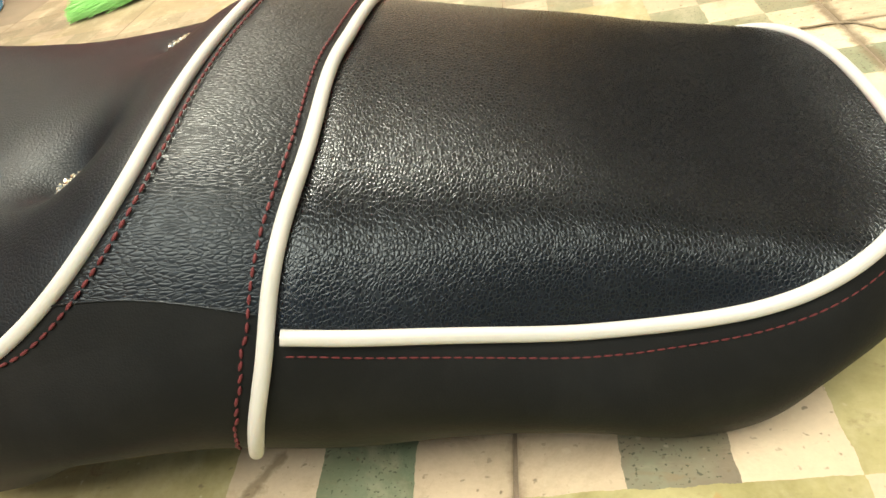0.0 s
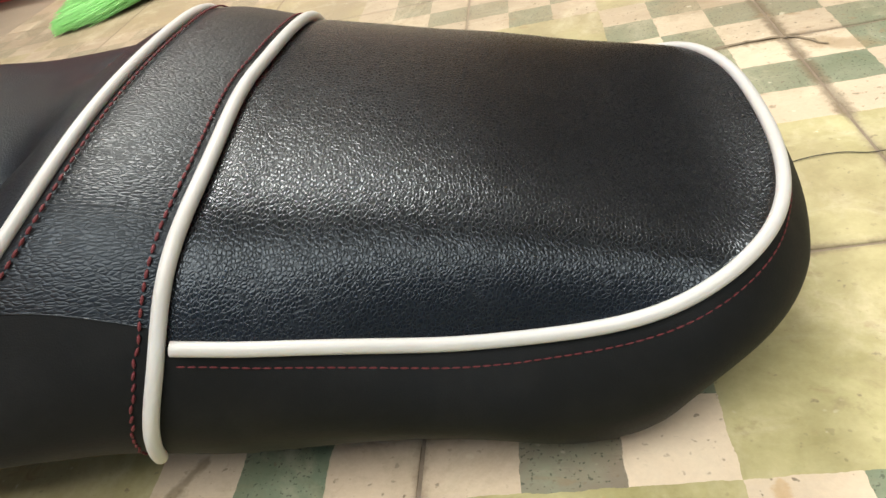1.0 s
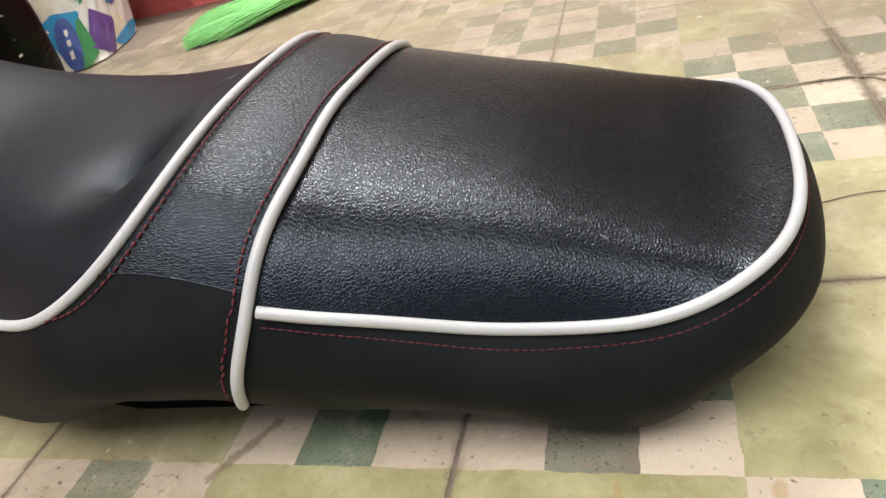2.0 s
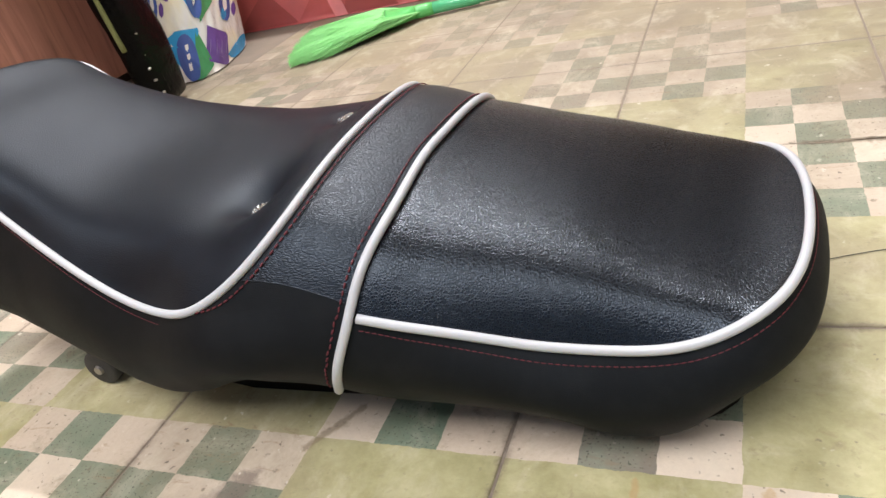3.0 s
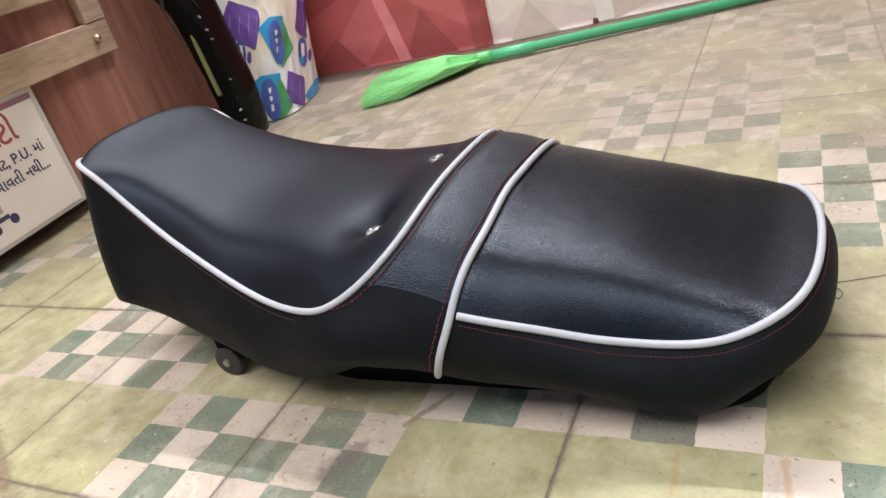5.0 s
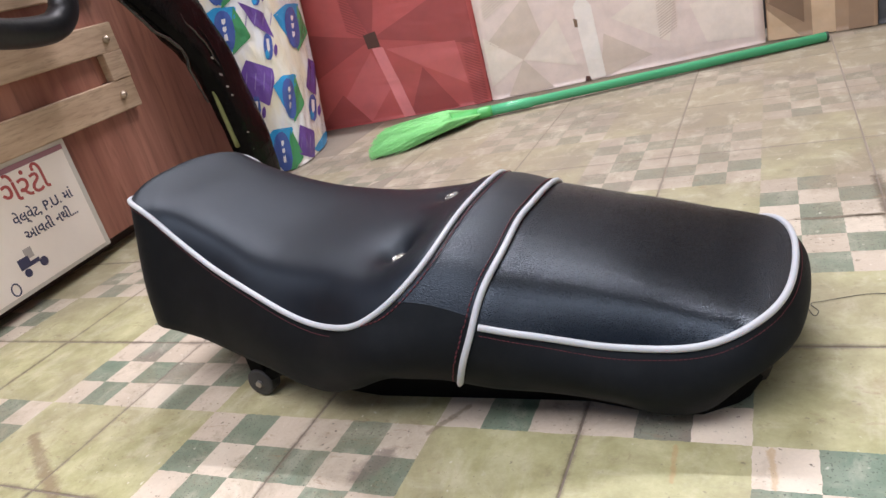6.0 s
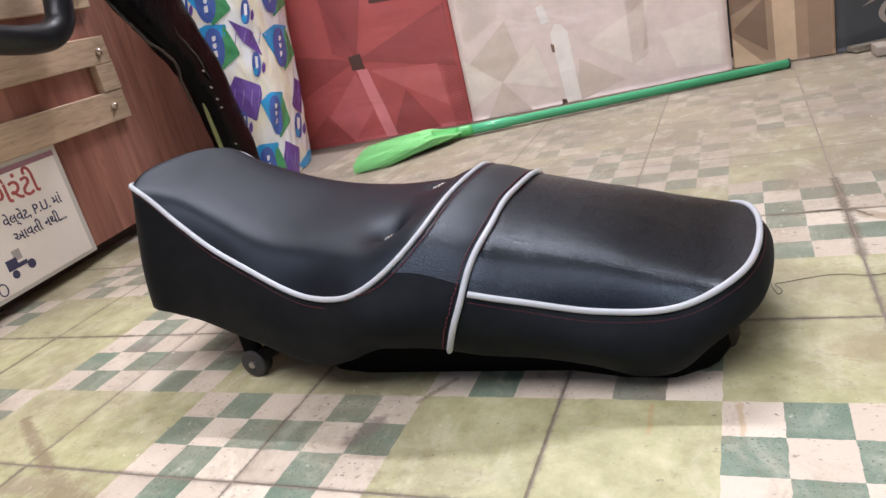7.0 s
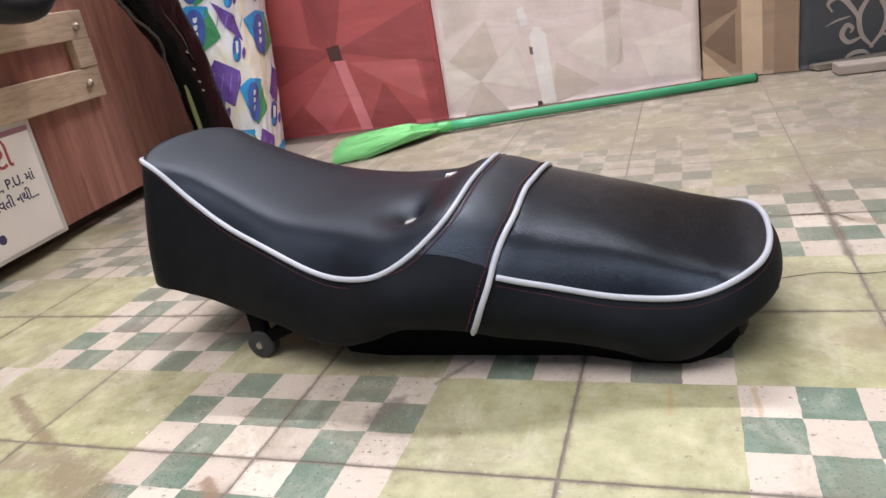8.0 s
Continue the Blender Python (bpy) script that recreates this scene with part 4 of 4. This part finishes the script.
    cols = G.shape[1]
    faces = grid_faces(len(Hn), cols, True, True) + [tuple(range(cols)), tuple((len(Hn) - 1) * cols + j for j in range(cols))[::-1]]
    under(link_mesh("film", G.reshape(-1, 3), faces, m_bag, None), t)

    def patch(name, outline, place, material, lift):
        """A print on the film: an outline in hundredths along two slanting axes at a place, filled in rings that follow the folds."""
        a0, h0, ax, hx, ay, hy = place
        o = np.array(outline, float) / 10
        o = np.vstack([o, o[:1]])
        o = resample(np.column_stack([o, np.zeros(len(o))]), 0.6)[:-1, :2]
        o = np.array([(a0 + p[0] * ax + p[1] * ay, h0 + p[0] * hx + p[1] * hy) for p in o])
        c = o.mean(0)
        verts, faces = [], []
        rings = (1.0, 0.8, 0.6, 0.4, 0.2)
        for r in rings:
            for q in o:
                p = c + (q - c) * r
                verts.append(bundle_point(min(max(p[0], 0), 1), p[1]) + np.array((lift, -lift * 0.8, 0)))
        verts.append(bundle_point(min(max(c[0], 0), 1), c[1]) + np.array((lift, -lift * 0.8, 0)))
        m = len(o)
        for i in range(len(rings) - 1):
            for j in range(m):
                faces.append((i * m + j, i * m + (j + 1) % m, (i + 1) * m + (j + 1) % m, (i + 1) * m + j))
        for j in range(m):
            faces.append(((len(rings) - 1) * m + j, (len(rings) - 1) * m + (j + 1) % m, len(verts) - 1))
        return under(link_mesh(name, verts, faces, material, None), t)

    def oval(x, y, rx, ry, lean=0.0):
        return [(x + rx * math.cos(w) + lean * ry * math.sin(w), y + ry * math.sin(w)) for w in np.linspace(0, 2 * math.pi, 20, endpoint=False)]

    def emblem(place, k=1.0):
        patch("blue_print", [(-46 * k, -24), (-22 * k, -42), (16 * k, -44), (14 * k, 38), (-8 * k, 26)], place, m_cyan, 0.0012)
        patch("green_print", [(10 * k, -44), (46 * k, 8), (8 * k, 40)], place, m_green, 0.0016)
        patch("navy_print", oval(-4 * k, -2, 18 * k, 36, 0.12), place, m_navy, 0.0022)
        for d0, d1 in ((-22, -12), (-9, 1), (4, 16)):
            patch("white_bar", [((d0 * 0.12 - 7) * k, d0), ((d0 * 0.12 - 1) * k, d0 - 2), ((d1 * 0.12 - 1) * k, d1 - 2), ((d1 * 0.12 - 7) * k, d1)], place, m_label_white, 0.0026)

    def square(place, corners):
        c = np.array(corners, float)
        patch("purple_print", corners, place, m_purple, 0.0014)
        mid = c.mean(0)
        for f in (-0.32, -0.08, 0.16, 0.38):
            w = c[:, 0].max() - c[:, 0].min()
            h = 0.42 * (c[:, 1].max() - c[:, 1].min())
            x = mid[0] + f * w
            patch("lilac_bar", [(x + 0.01 * w, mid[1] - h * 0.5), (x + 0.035 * w, mid[1] - h * 0.5), (x - 0.02 * w, mid[1] + h * 0.5), (x - 0.045 * w, mid[1] + h * 0.5)], place, m_lilac, 0.0022)

    def dot(place, k=1.0):
        patch("navy_print", oval(0, 0, 8 * k, 24, 0.05), place, m_navy, 0.0014)
        patch("blue_print", oval(-2 * k, 13, 4 * k, 9), place, m_cyan, 0.0020)
        patch("white_bar", [(-3 * k, -14), (2 * k, -15), (3 * k, 8), (-2 * k, 9)], place, m_label_white, 0.0024)
        patch("purple_print", oval(13 * k, 6, 3.5 * k, 11), place, m_purple, 0.0014)

    emblem((0.210, 0.315, 0.0347, -0.0027, -0.0147, -0.0109))
    emblem((0.780, 0.280, 0.0826, -0.0049, -0.0165, -0.0117), 0.62)
    emblem((0.520, 0.145, 0.0649, -0.0051, -0.0175, -0.0115), 0.6)
    emblem((0.260, 0.405, 0.0312, -0.0025, -0.0123, -0.0105))
    emblem((0.260, 0.040, 0.0655, -0.0037, -0.0257, -0.0123), 0.8)
    emblem((0.780, 0.400, 0.0900, -0.0050, -0.0200, -0.0115), 0.6)
    square((0.290, 0.200, 0.0460, -0.0033, -0.0173, -0.0114), [(-23, -40), (23, -24), (26, -7), (16, 41), (-27, 18), (-35, -4)])
    square((0.470, 0.320, 0.0452, -0.0030, -0.0131, -0.0110), [(-36, -32), (4, -13), (24, 32), (-11, 9)])
    square((0.945, 0.160, 0.1000, -0.0070, -0.0240, -0.0113), [(-14, -33), (5, -22), (6, 36), (-14, 18)])
    square((0.660, 0.040, 0.0945, -0.0089, -0.0214, -0.0115), [(-18, -26), (6, -15), (6, 32), (-21, 25)])
    square((0.520, 0.500, 0.0370, -0.0030, -0.0106, -0.0111), [(-30, -32), (24, -22), (24, 32), (-28, 22)])
    dot((0.490, 0.375, 0.0428, -0.0026, -0.0121, -0.0109))
    dot((0.460, 0.265, 0.0488, -0.0035, -0.0143, -0.0112))
    dot((0.810, 0.100, 0.1090, -0.0104, -0.0213, -0.0114), 0.8)
    dot((0.170, 0.150, 0.0472, -0.0029, -0.0212, -0.0119))
    dot((0.130, 0.410, 0.0278, -0.0026, -0.0132, -0.0104))
    patch("blue_print", [(-10, 10), (0, -14), (8, -18), (6, 6), (-4, 18)], (0.86, 0.014, 0.15, -0.014, -0.035, -0.0105), m_cyan, 0.0014)
    return t


wrapped_bundle()


# ---- printed boards along the back ----
class Board:
    """An upright covered board between two floor points; coordinates on its face are (along, up) in metres."""

    def __init__(self, name, a, b, high, thick, material, label, bow=0.008):
        self.a, self.b = Vector((*a, 0)), Vector((*b, 0))
        d = self.b - self.a
        self.long = d.length
        self.e = d.normalized()
        self.n = Vector((self.e.y, -self.e.x, 0))
        self.bow, self.high = bow, high
        self.root = thing(name, label, "covered board", self.a)
        A, Z = np.linspace(0, self.long, 36), np.linspace(0.001, high, 44)
        front = np.array([[self.at(q, z) for q in A] for z in Z])
        back = front[:, ::-1].copy()
        back[:, :] = np.array([[tuple(self.a + self.e * q - self.n * thick + Vector((0, 0, z))) for q in A[::-1]] for z in Z])
        G = np.concatenate([front, back], 1)
        cols = G.shape[1]
        faces = grid_faces(len(Z), cols, True, True) + [tuple(range(cols)), tuple((len(Z) - 1) * cols + j for j in range(cols))[::-1]]
        under(link_mesh("cover", G.reshape(-1, 3), faces, material, None), self.root)

    def at(self, q, z, lift=0.0):
        s = q / self.long
        out = self.bow * 4 * s * (1 - s) + 0.004 * noise.noise((q * 9 + self.a.x * 7, z * 6, self.a.x)) + 0.002 * noise.noise((q * 5, z * 28, 2.0 + self.a.x))
        edge = max(0.0, abs(2 * s - 1) - 0.93) / 0.07
        out -= 0.005 * edge ** 2
        return tuple(self.a + self.e * q + self.n * (out + lift) + Vector((0, 0, z)))

    def shape(self, name, corners, material, lift=0.0007, label=""):
        """A printed triangle or quadrilateral that follows the face."""
        c = [np.array(p, float) for p in corners]
        if len(c) == 3:
            c.append(c[2])
        k = 14
        verts = []
        for i in range(k + 1):
            for j in range(k + 1):
                u, v = i / k, j / k
                p = (c[0] * (1 - u) + c[1] * u) * (1 - v) + (c[3] * (1 - u) + c[2] * u) * v
                q, z = float(np.clip(p[0], 0.002, self.long - 0.002)), float(np.clip(p[1], 0.002, self.high - 0.002))
                verts.append(self.at(q, z, lift))
        return under(link_mesh(name, verts, grid_faces(k + 1, k + 1), material, None, label), self.root)

    def ribs(self, q0, q1, z0, z1, step, slope, material):
        """A band of fine slanting printed lines, as one part."""
        verts, faces = [], []
        z = z0
        while z < z1:
            o = len(verts)
            for i in range(5):
                q = q0 + (q1 - q0) * i / 4
                zz = z + slope * (q - q0)
                for d in (0.0, step * 0.45):
                    h = min(max(zz + d, 0.0011), self.high - 0.002)
                    verts.append(self.at(min(max(q, 0.0011), self.long - 0.002), h, 0.0013))
            for i in range(4):
                faces.append((o + 2 * i, o + 2 * i + 2, o + 2 * i + 3, o + 2 * i + 1))
            z += step
        tagged(under(link_mesh("ribbed_band", verts, faces, material, None), self.root), kind="stuff")


def boards():
    r = Board("red_board", (-0.985, 1.255), (-0.478, 1.300), 0.56, 0.06, m_red, "upright foam board in red cover with dark and light geometric print")
    cq, cz = 0.252, 0.205
    r.shape("dark_print", [(cq, cz), (cq - 0.10, cz + 0.26), (cq + 0.09, cz + 0.26)], m_red_dark)
    r.shape("dark_print", [(cq, cz), (cq + 0.25, cz + 0.09), (cq + 0.25, cz - 0.06)], m_red_dark)
    r.shape("dark_print", [(cq, cz), (cq - 0.25, cz + 0.06), (cq - 0.25, cz - 0.10)], m_red_dark)
    r.shape("light_print", [(cq - 0.012, cz - 0.03), (cq - 0.115, cz - 0.13), (cq - 0.06, cz - 0.20), (cq + 0.02, cz - 0.12)], m_red_light, 0.0008)
    r.shape("dark_print", [(cq - 0.12, cz - 0.12), (cq - 0.22, cz - 0.20), (cq - 0.06, cz - 0.20)], m_red_dark, 0.0009)
    r.shape("light_print", [(cq + 0.03, cz - 0.03), (cq + 0.205, cz - 0.045), (cq + 0.215, cz - 0.15), (cq + 0.115, cz - 0.09)], m_red_light, 0.0008)
    r.shape("dark_print", [(cq + 0.11, cz - 0.09), (cq + 0.05, cz - 0.20), (cq + 0.18, cz - 0.20)], m_red_dark, 0.0009)
    r.shape("light_stripe", [(cq - 0.006, cz - 0.022), (cq + 0.024, cz - 0.024), (cq + 0.062, cz - 0.203), (cq + 0.030, cz - 0.203)], m_red_stripe, 0.0013)
    r.shape("brown_square", [(cq - 0.02, cz + 0.012), (cq + 0.014, cz + 0.016), (cq + 0.018, cz - 0.022), (cq - 0.016, cz - 0.022)], m_red_brown, 0.0014)
    r.shape("brown_square", [(cq + 0.07, cz + 0.125), (cq + 0.16, cz + 0.12), (cq + 0.15, cz + 0.16), (cq + 0.08, cz + 0.165)], m_red_brown, 0.0014)
    r.ribs(0.470, 0.505, 0.0, 0.17, 0.007, -0.6, m_red_dark)
    r.ribs(cq - 0.06, cq - 0.012, 0.235, 0.36, 0.007, -0.6, m_red_dark)

    w = Board("white_board", (-0.474, 1.303), (0.130, 1.452), 0.56, 0.06, m_pink, "upright foam board in pinkish white plastic-covered print", 0.004)
    sq, sz = 0.092, 0.082
    w.shape("light_print", [(sq, sz), (sq - 0.085, sz + 0.07), (sq - 0.085, sz - 0.05)], m_pink_light)
    w.shape("taupe_print", [(sq, sz), (sq - 0.075, sz + 0.055), (sq + 0.03, sz + 0.14), (sq + 0.05, sz + 0.05)], m_pink_dark)
    w.shape("light_print", [(sq, sz), (sq + 0.09, sz + 0.075), (sq + 0.12, sz - 0.04)], m_pink_light, 0.0008)
    w.shape("taupe_print", [(sq, sz), (sq - 0.05, sz - 0.079), (sq + 0.06, sz - 0.079)], m_pink_dark, 0.0008)
    w.shape("light_print", [(0.30, 0.13), (0.45, 0.20), (0.42, 0.05)], m_pink_light)
    w.shape("taupe_print", [(0.28, 0.10), (0.38, 0.03), (0.26, 0.0)], m_pink_dark)
    w.shape("light_print", [(0.47, 0.12), (0.60, 0.14), (0.60, 0.02), (0.5, 0.03)], m_pink_light)
    w.shape("taupe_print", [(0.40, 0.24), (0.60, 0.28), (0.58, 0.17)], m_pink_dark)
    w.shape("white_stripe", [(0.222, 0.172), (0.262, 0.168), (0.272, 0.004), (0.236, 0.004)], m_pink_stripe, 0.0012)
    w.shape("white_stripe", [(0.222, 0.172), (0.236, 0.19), (0.25, 0.186), (0.262, 0.168)], m_pink_stripe, 0.0012)
    w.shape("white_stripe", [(0.198, 0.235), (0.215, 0.24), (0.226, 0.198), (0.205, 0.195)], m_pink_stripe, 0.0012)
    w.shape("brown_blot", [(0.219, 0.147), (0.227, 0.144), (0.227, 0.126), (0.220, 0.128)], m_tan_dark, 0.0015)
    w.shape("brown_blot", [(0.226, 0.014), (0.236, 0.012), (0.238, 0.0011), (0.224, 0.0011)], m_red_brown, 0.0015)
    w.ribs(0.40, 0.44, 0.06, 0.30, 0.006, 0.5, m_pink_dark)
    w.ribs(0.02, 0.11, 0.19, 0.30, 0.006, 0.5, m_pink_light)

    t = Board("tan_board", (0.1325, 1.460), (0.342, 1.441), 0.56, 0.05, m_tan, "upright board in tan and brown geometric print", 0.0011)
    t.shape("brown_print", [(0.002, 0.085), (0.075, 0.15), (0.075, 0.03)], m_tan_dark)
    t.shape("brown_print", [(0.0, 0.20), (0.08, 0.28), (0.08, 0.16), (0.0, 0.12)], m_tan_dark, 0.0008)
    t.shape("buff_print", [(0.002, 0.07), (0.002, 0.0015), (0.068, 0.0015)], m_tan_light, 0.0009)
    t.shape("buff_stripe", [(0.083, 0.55), (0.130, 0.55), (0.134, 0.0011), (0.090, 0.0011)], m_tan_light, 0.0011)
    t.shape("brown_stripe", [(0.160, 0.55), (0.203, 0.55), (0.203, 0.0011), (0.158, 0.0011)], m_tan_mid, 0.0009)

    d = Board("slate_board", (0.346, 1.444), (1.05, 1.655), 0.56, 0.03, m_slate, "dark slate board with beige scroll ornament", 0.0)
    return d


slate = boards()


def scroll(board, line, width):
    """A painted scroll on the slate board: a ribbon of changing width."""
    L = smooth_line([(*p, 0) for p in line], 10)[:, :2]
    T = np.gradient(L, axis=0)
    T /= np.linalg.norm(T, axis=1)[:, None] + 1e-9
    verts = []
    for i, (p, t) in enumerate(zip(L, T)):
        s = i / (len(L) - 1)
        w = width * (0.35 + 0.65 * math.sin(math.pi * min(1, s * 1.15)) ** 0.7)
        for k in (-1, 1):
            q = p + np.array((-t[1], t[0])) * w * k
            verts.append(board.at(float(np.clip(q[0], 0.002, board.long)), float(np.clip(q[1], 0.002, board.high)), 0.002))
    under(link_mesh("scroll", verts, grid_faces(len(L), 2), m_beige, None), board.root)


def ornament():
    b = slate
    for side in (-1, 1):
        q0 = 0.158
        f = lambda pts: [(q0 + side * p[0], p[1]) for p in pts]
        scroll(b, f([(-0.004, 0.028), (0.024, 0.062), (0.030, 0.105), (0.008, 0.15), (0.002, 0.21)]), 0.006)
        scroll(b, f([(0.024, 0.055), (0.052, 0.048), (0.068, 0.066), (0.058, 0.086), (0.044, 0.078), (0.050, 0.068)]), 0.006)
        scroll(b, f([(0.028, 0.09), (0.045, 0.12), (0.075, 0.15), (0.10, 0.14), (0.09, 0.12)]), 0.006)
        scroll(b, f([(0.05, 0.105), (0.08, 0.10), (0.105, 0.09)]), 0.0025)
    scroll(b, [(0.098, 0.012), (0.115, 0.022), (0.14, 0.022), (0.158, 0.010)], 0.005)


ornament()


def rubble():
    """Offcuts at the foot of the slate board."""
    m = thing("marble_offcut", "dusty pale marble offcut lying at the foot of a dark board", "stone", (0.5, 1.34, 0.0))
    bm = bmesh.new()
    box(bm, (0.0, 0.0, 0.001), (0.40, 0.055, 0.022), 0.003, Matrix.Translation((0.405, 1.335, 0)) @ Matrix.Rotation(radians(4), 4, "Z"))
    under(part("slab", bm, m_marble, None), m)
    s = thing("cement_ledge", "broken cement ledge under a dark slate board", "ledge", (0.4, 1.42, 0.0))
    bm = bmesh.new()
    box(bm, (0.0, 0.0, 0.0005), (0.66, 0.04, 0.016), 0.004, Matrix.Translation((0.375, 1.408, 0)) @ Matrix.Rotation(radians(16.7), 4, "Z"))
    bmesh.ops.subdivide_edges(bm, edges=bm.edges[:], cuts=3, use_grid_fill=True)
    for v in bm.verts:
        if v.co.z > 0.004:
            v.co += Vector((0.004, 0.006, 0.004)) * noise.noise(v.co * 40)
    under(part("cement", bm, m_rubble, None, "", True), s)
    return m


rubble()


# ---- broom ----
def broom():
    neck, end, tip = Vector((-0.432, 1.149, 0.015)), Vector((0.245, 1.372, 0.0102)), Vector((-0.656, 1.036, 0.0))
    b = thing("broom", "bright green plastic broom with a sea-green handle lying on the floor", "broom", neck)
    d = (end - neck).normalized()
    v, f = tube([neck + d * 0.004, neck + d * 0.10, neck + d * 0.101, end], (0.0115, 0.0115, 0.0098, 0.0098), 16)
    under(link_mesh("handle", v, f, m_handle, None, "sea-green plastic pipe handle"), b)
    # closed dark ring; the pipe's hollow is only put into its colour
    v, f = tube([end - d * 0.004, end + d * 0.0008], 0.0101, 16)
    under(link_mesh("end_ring", v, f, m_capend, None, "dark closed ring, the hollow put into its colour"), b)
    h = (tip - neck)
    h.z = 0
    h.normalize()
    v, f = tube([neck + d * 0.012, neck, neck + h * 0.014, neck + h * 0.03], (0.0118, 0.0128, 0.0130, 0.012), 14)
    under(link_mesh("socket", v, f, m_neck, None, "bright green socket"), b)
    side = Vector((-h.y, h.x, 0))
    rows = []
    for along, wide, thick in ((0.020, 0.011, 0.011), (0.034, 0.019, 0.013), (0.052, 0.033, 0.014), (0.070, 0.043, 0.0145), (0.074, 0.046, 0.0155), (0.079, 0.046, 0.0155), (0.081, 0.042, 0.013)):
        for k in range(20):
            w = 2 * math.pi * k / 20
            rows.append(neck + h * along + side * wide * math.cos(w) + Vector((0, 0, 0.001 + thick * math.sin(w))))
    under(link_mesh("cap", rows, grid_faces(7, 20, False, True) + [tuple(range(20)), tuple(range(120, 140))[::-1]], m_neck, None, "bright green flared plastic cap"), b)
    random.seed(11)
    verts, faces = [], []
    for k in range(3200):
        s = random.uniform(-1, 1)
        lay = random.random()
        length = 0.246 * (1 - 0.05 * abs(s) ** 2 + 0.06 * s) * random.choice((random.uniform(0.70, 0.96), random.uniform(0.90, 1.04)))
        stray, wave = random.gauss(0, 0.006), random.uniform(0, 6.3)
        p0 = neck + h * 0.012 + side * s * 0.010 + Vector((0, 0, 0.006 * (lay - 0.5)))
        pts = []
        for q in (0.0, 0.22, 0.40, 0.7, 1.0):
            wide = s * (0.020 * min(1.0, q / 0.30) + 0.078 * q)     # gathered in the cap, fanned out beyond
            z = max(0.0012, neck.z * (1 - q) + (0.001 + 0.019 * lay) * min(1.0, q * 2.4) * (1 - 0.35 * q ** 2))
            p = p0 + h * length * q + side * (wide + stray * q * q + 0.003 * math.sin(q * 5 + wave) * q)
            pts.append(Vector((p.x, p.y, z + 0.0012)))
        vv, ff = tube(pts, (0.0008, 0.0008, 0.0008, 0.0006, 0.0003), 3, False, False)
        o = len(verts)
        verts += vv
        faces += [tuple(q + o for q in g) for g in ff]
    tagged(under(link_mesh("bristles", verts, faces, m_bristle, None, "soft bright green bristles"), b), kind="stuff")
    return b


broom()


# ---- floor: bed, tiles, cracks, thread ----
def floor():
    x0, x1, y0, y1, _ = ROOM
    bm = bmesh.new()
    box(bm, (x0 - 0.1, y0 - 0.1, -0.06), (x1 + 0.1, y1 + 0.1, -0.0010))
    f = part("floor", bm, m_grout, None)
    tagged(f, "old cement tile floor with plain olive and green-white chequered squares", "floor", kind="structure")
    bm = bmesh.new()
    box(bm, (x0 - 0.05, 0.62, -0.0030), (x1 + 0.05, y1 + 0.05, -0.0005))
    part("dust_fill", bm, m_dust, f, "fine tan dust packed in the joints")
    size = CHECK * 6
    me = None
    bm = bmesh.new()
    g = 0.0008
    vs = box(bm, (g, g, -0.02), (size - g, size - g, 0.0))
    es = [e for e in bm.edges if all(abs(v.co.z) < 1e-6 for v in e.verts)]
    bmesh.ops.bevel(bm, geom=es, offset=0.0011, segments=2, affect="EDGES", profile=0.5)
    me = bpy.data.meshes.new("tile")
    bm.to_mesh(me)
    bm.free()
    me.materials.append(m_tile)
    random.seed(3)
    for i in range(-7, 10):
        for j in range(-9, 7):
            t = new("tile", me)
            t.parent = f
            t.location = (i * size, j * size, random.uniform(-0.0004, 0.0))
            t.rotation_euler = (random.uniform(-0.001, 0.001), random.uniform(-0.001, 0.001), 0)
    return f


FLOOR = floor()


def crack(points, width, seed):
    random.seed(seed)
    L = resample(smooth_line([(x, y, 0) for x, y in points], 8), 0.006)
    T = np.gradient(L, axis=0)
    T /= np.linalg.norm(T, axis=1)[:, None] + 1e-9
    verts = []
    for p, t in zip(L, T):
        p = p + np.array((-t[1], t[0], 0)) * random.uniform(-1, 1) * width * 0.9
        w = width * random.uniform(0.35, 1.0)
        for k in (-1, 1):
            verts.append((p[0] - t[1] * w * k, p[1] + t[0] * w * k, 0.0006))
    c = link_mesh("crack", verts, grid_faces(len(L), 2, True), m_crack, FLOOR, "dark crack")
    return c


for k, (line, wide) in enumerate((
        (((0.163, 0.507), (0.187, 0.504), (0.204, 0.505), (0.228, 0.509), (0.256, 0.507)), 0.0016),
        (((0.256, 0.507), (0.268, 0.495), (0.276, 0.482)), 0.0022))):
    crack(line, wide, k)


def thread():
    t = thing("thread", "thin black thread curled on the tiled floor", "thread", (0.18, 0.32, 0.0))
    line = smooth_line([(0.168, 0.327, 0.0008), (0.170, 0.312, 0.0009), (0.174, 0.300, 0.0010), (0.1775, 0.308, 0.0012), (0.172, 0.320, 0.0016), (0.183, 0.3255, 0.0010), (0.198, 0.331, 0.0008),
                        (0.217, 0.336, 0.0010), (0.235, 0.3365, 0.0008), (0.252, 0.332, 0.0008), (0.285, 0.335, 0.0010), (0.32, 0.330, 0.0008)], 10)
    v, f = tube(line, 0.00032, 6)
    under(link_mesh("strand", v, f, m_rubber, None), t)


thread()
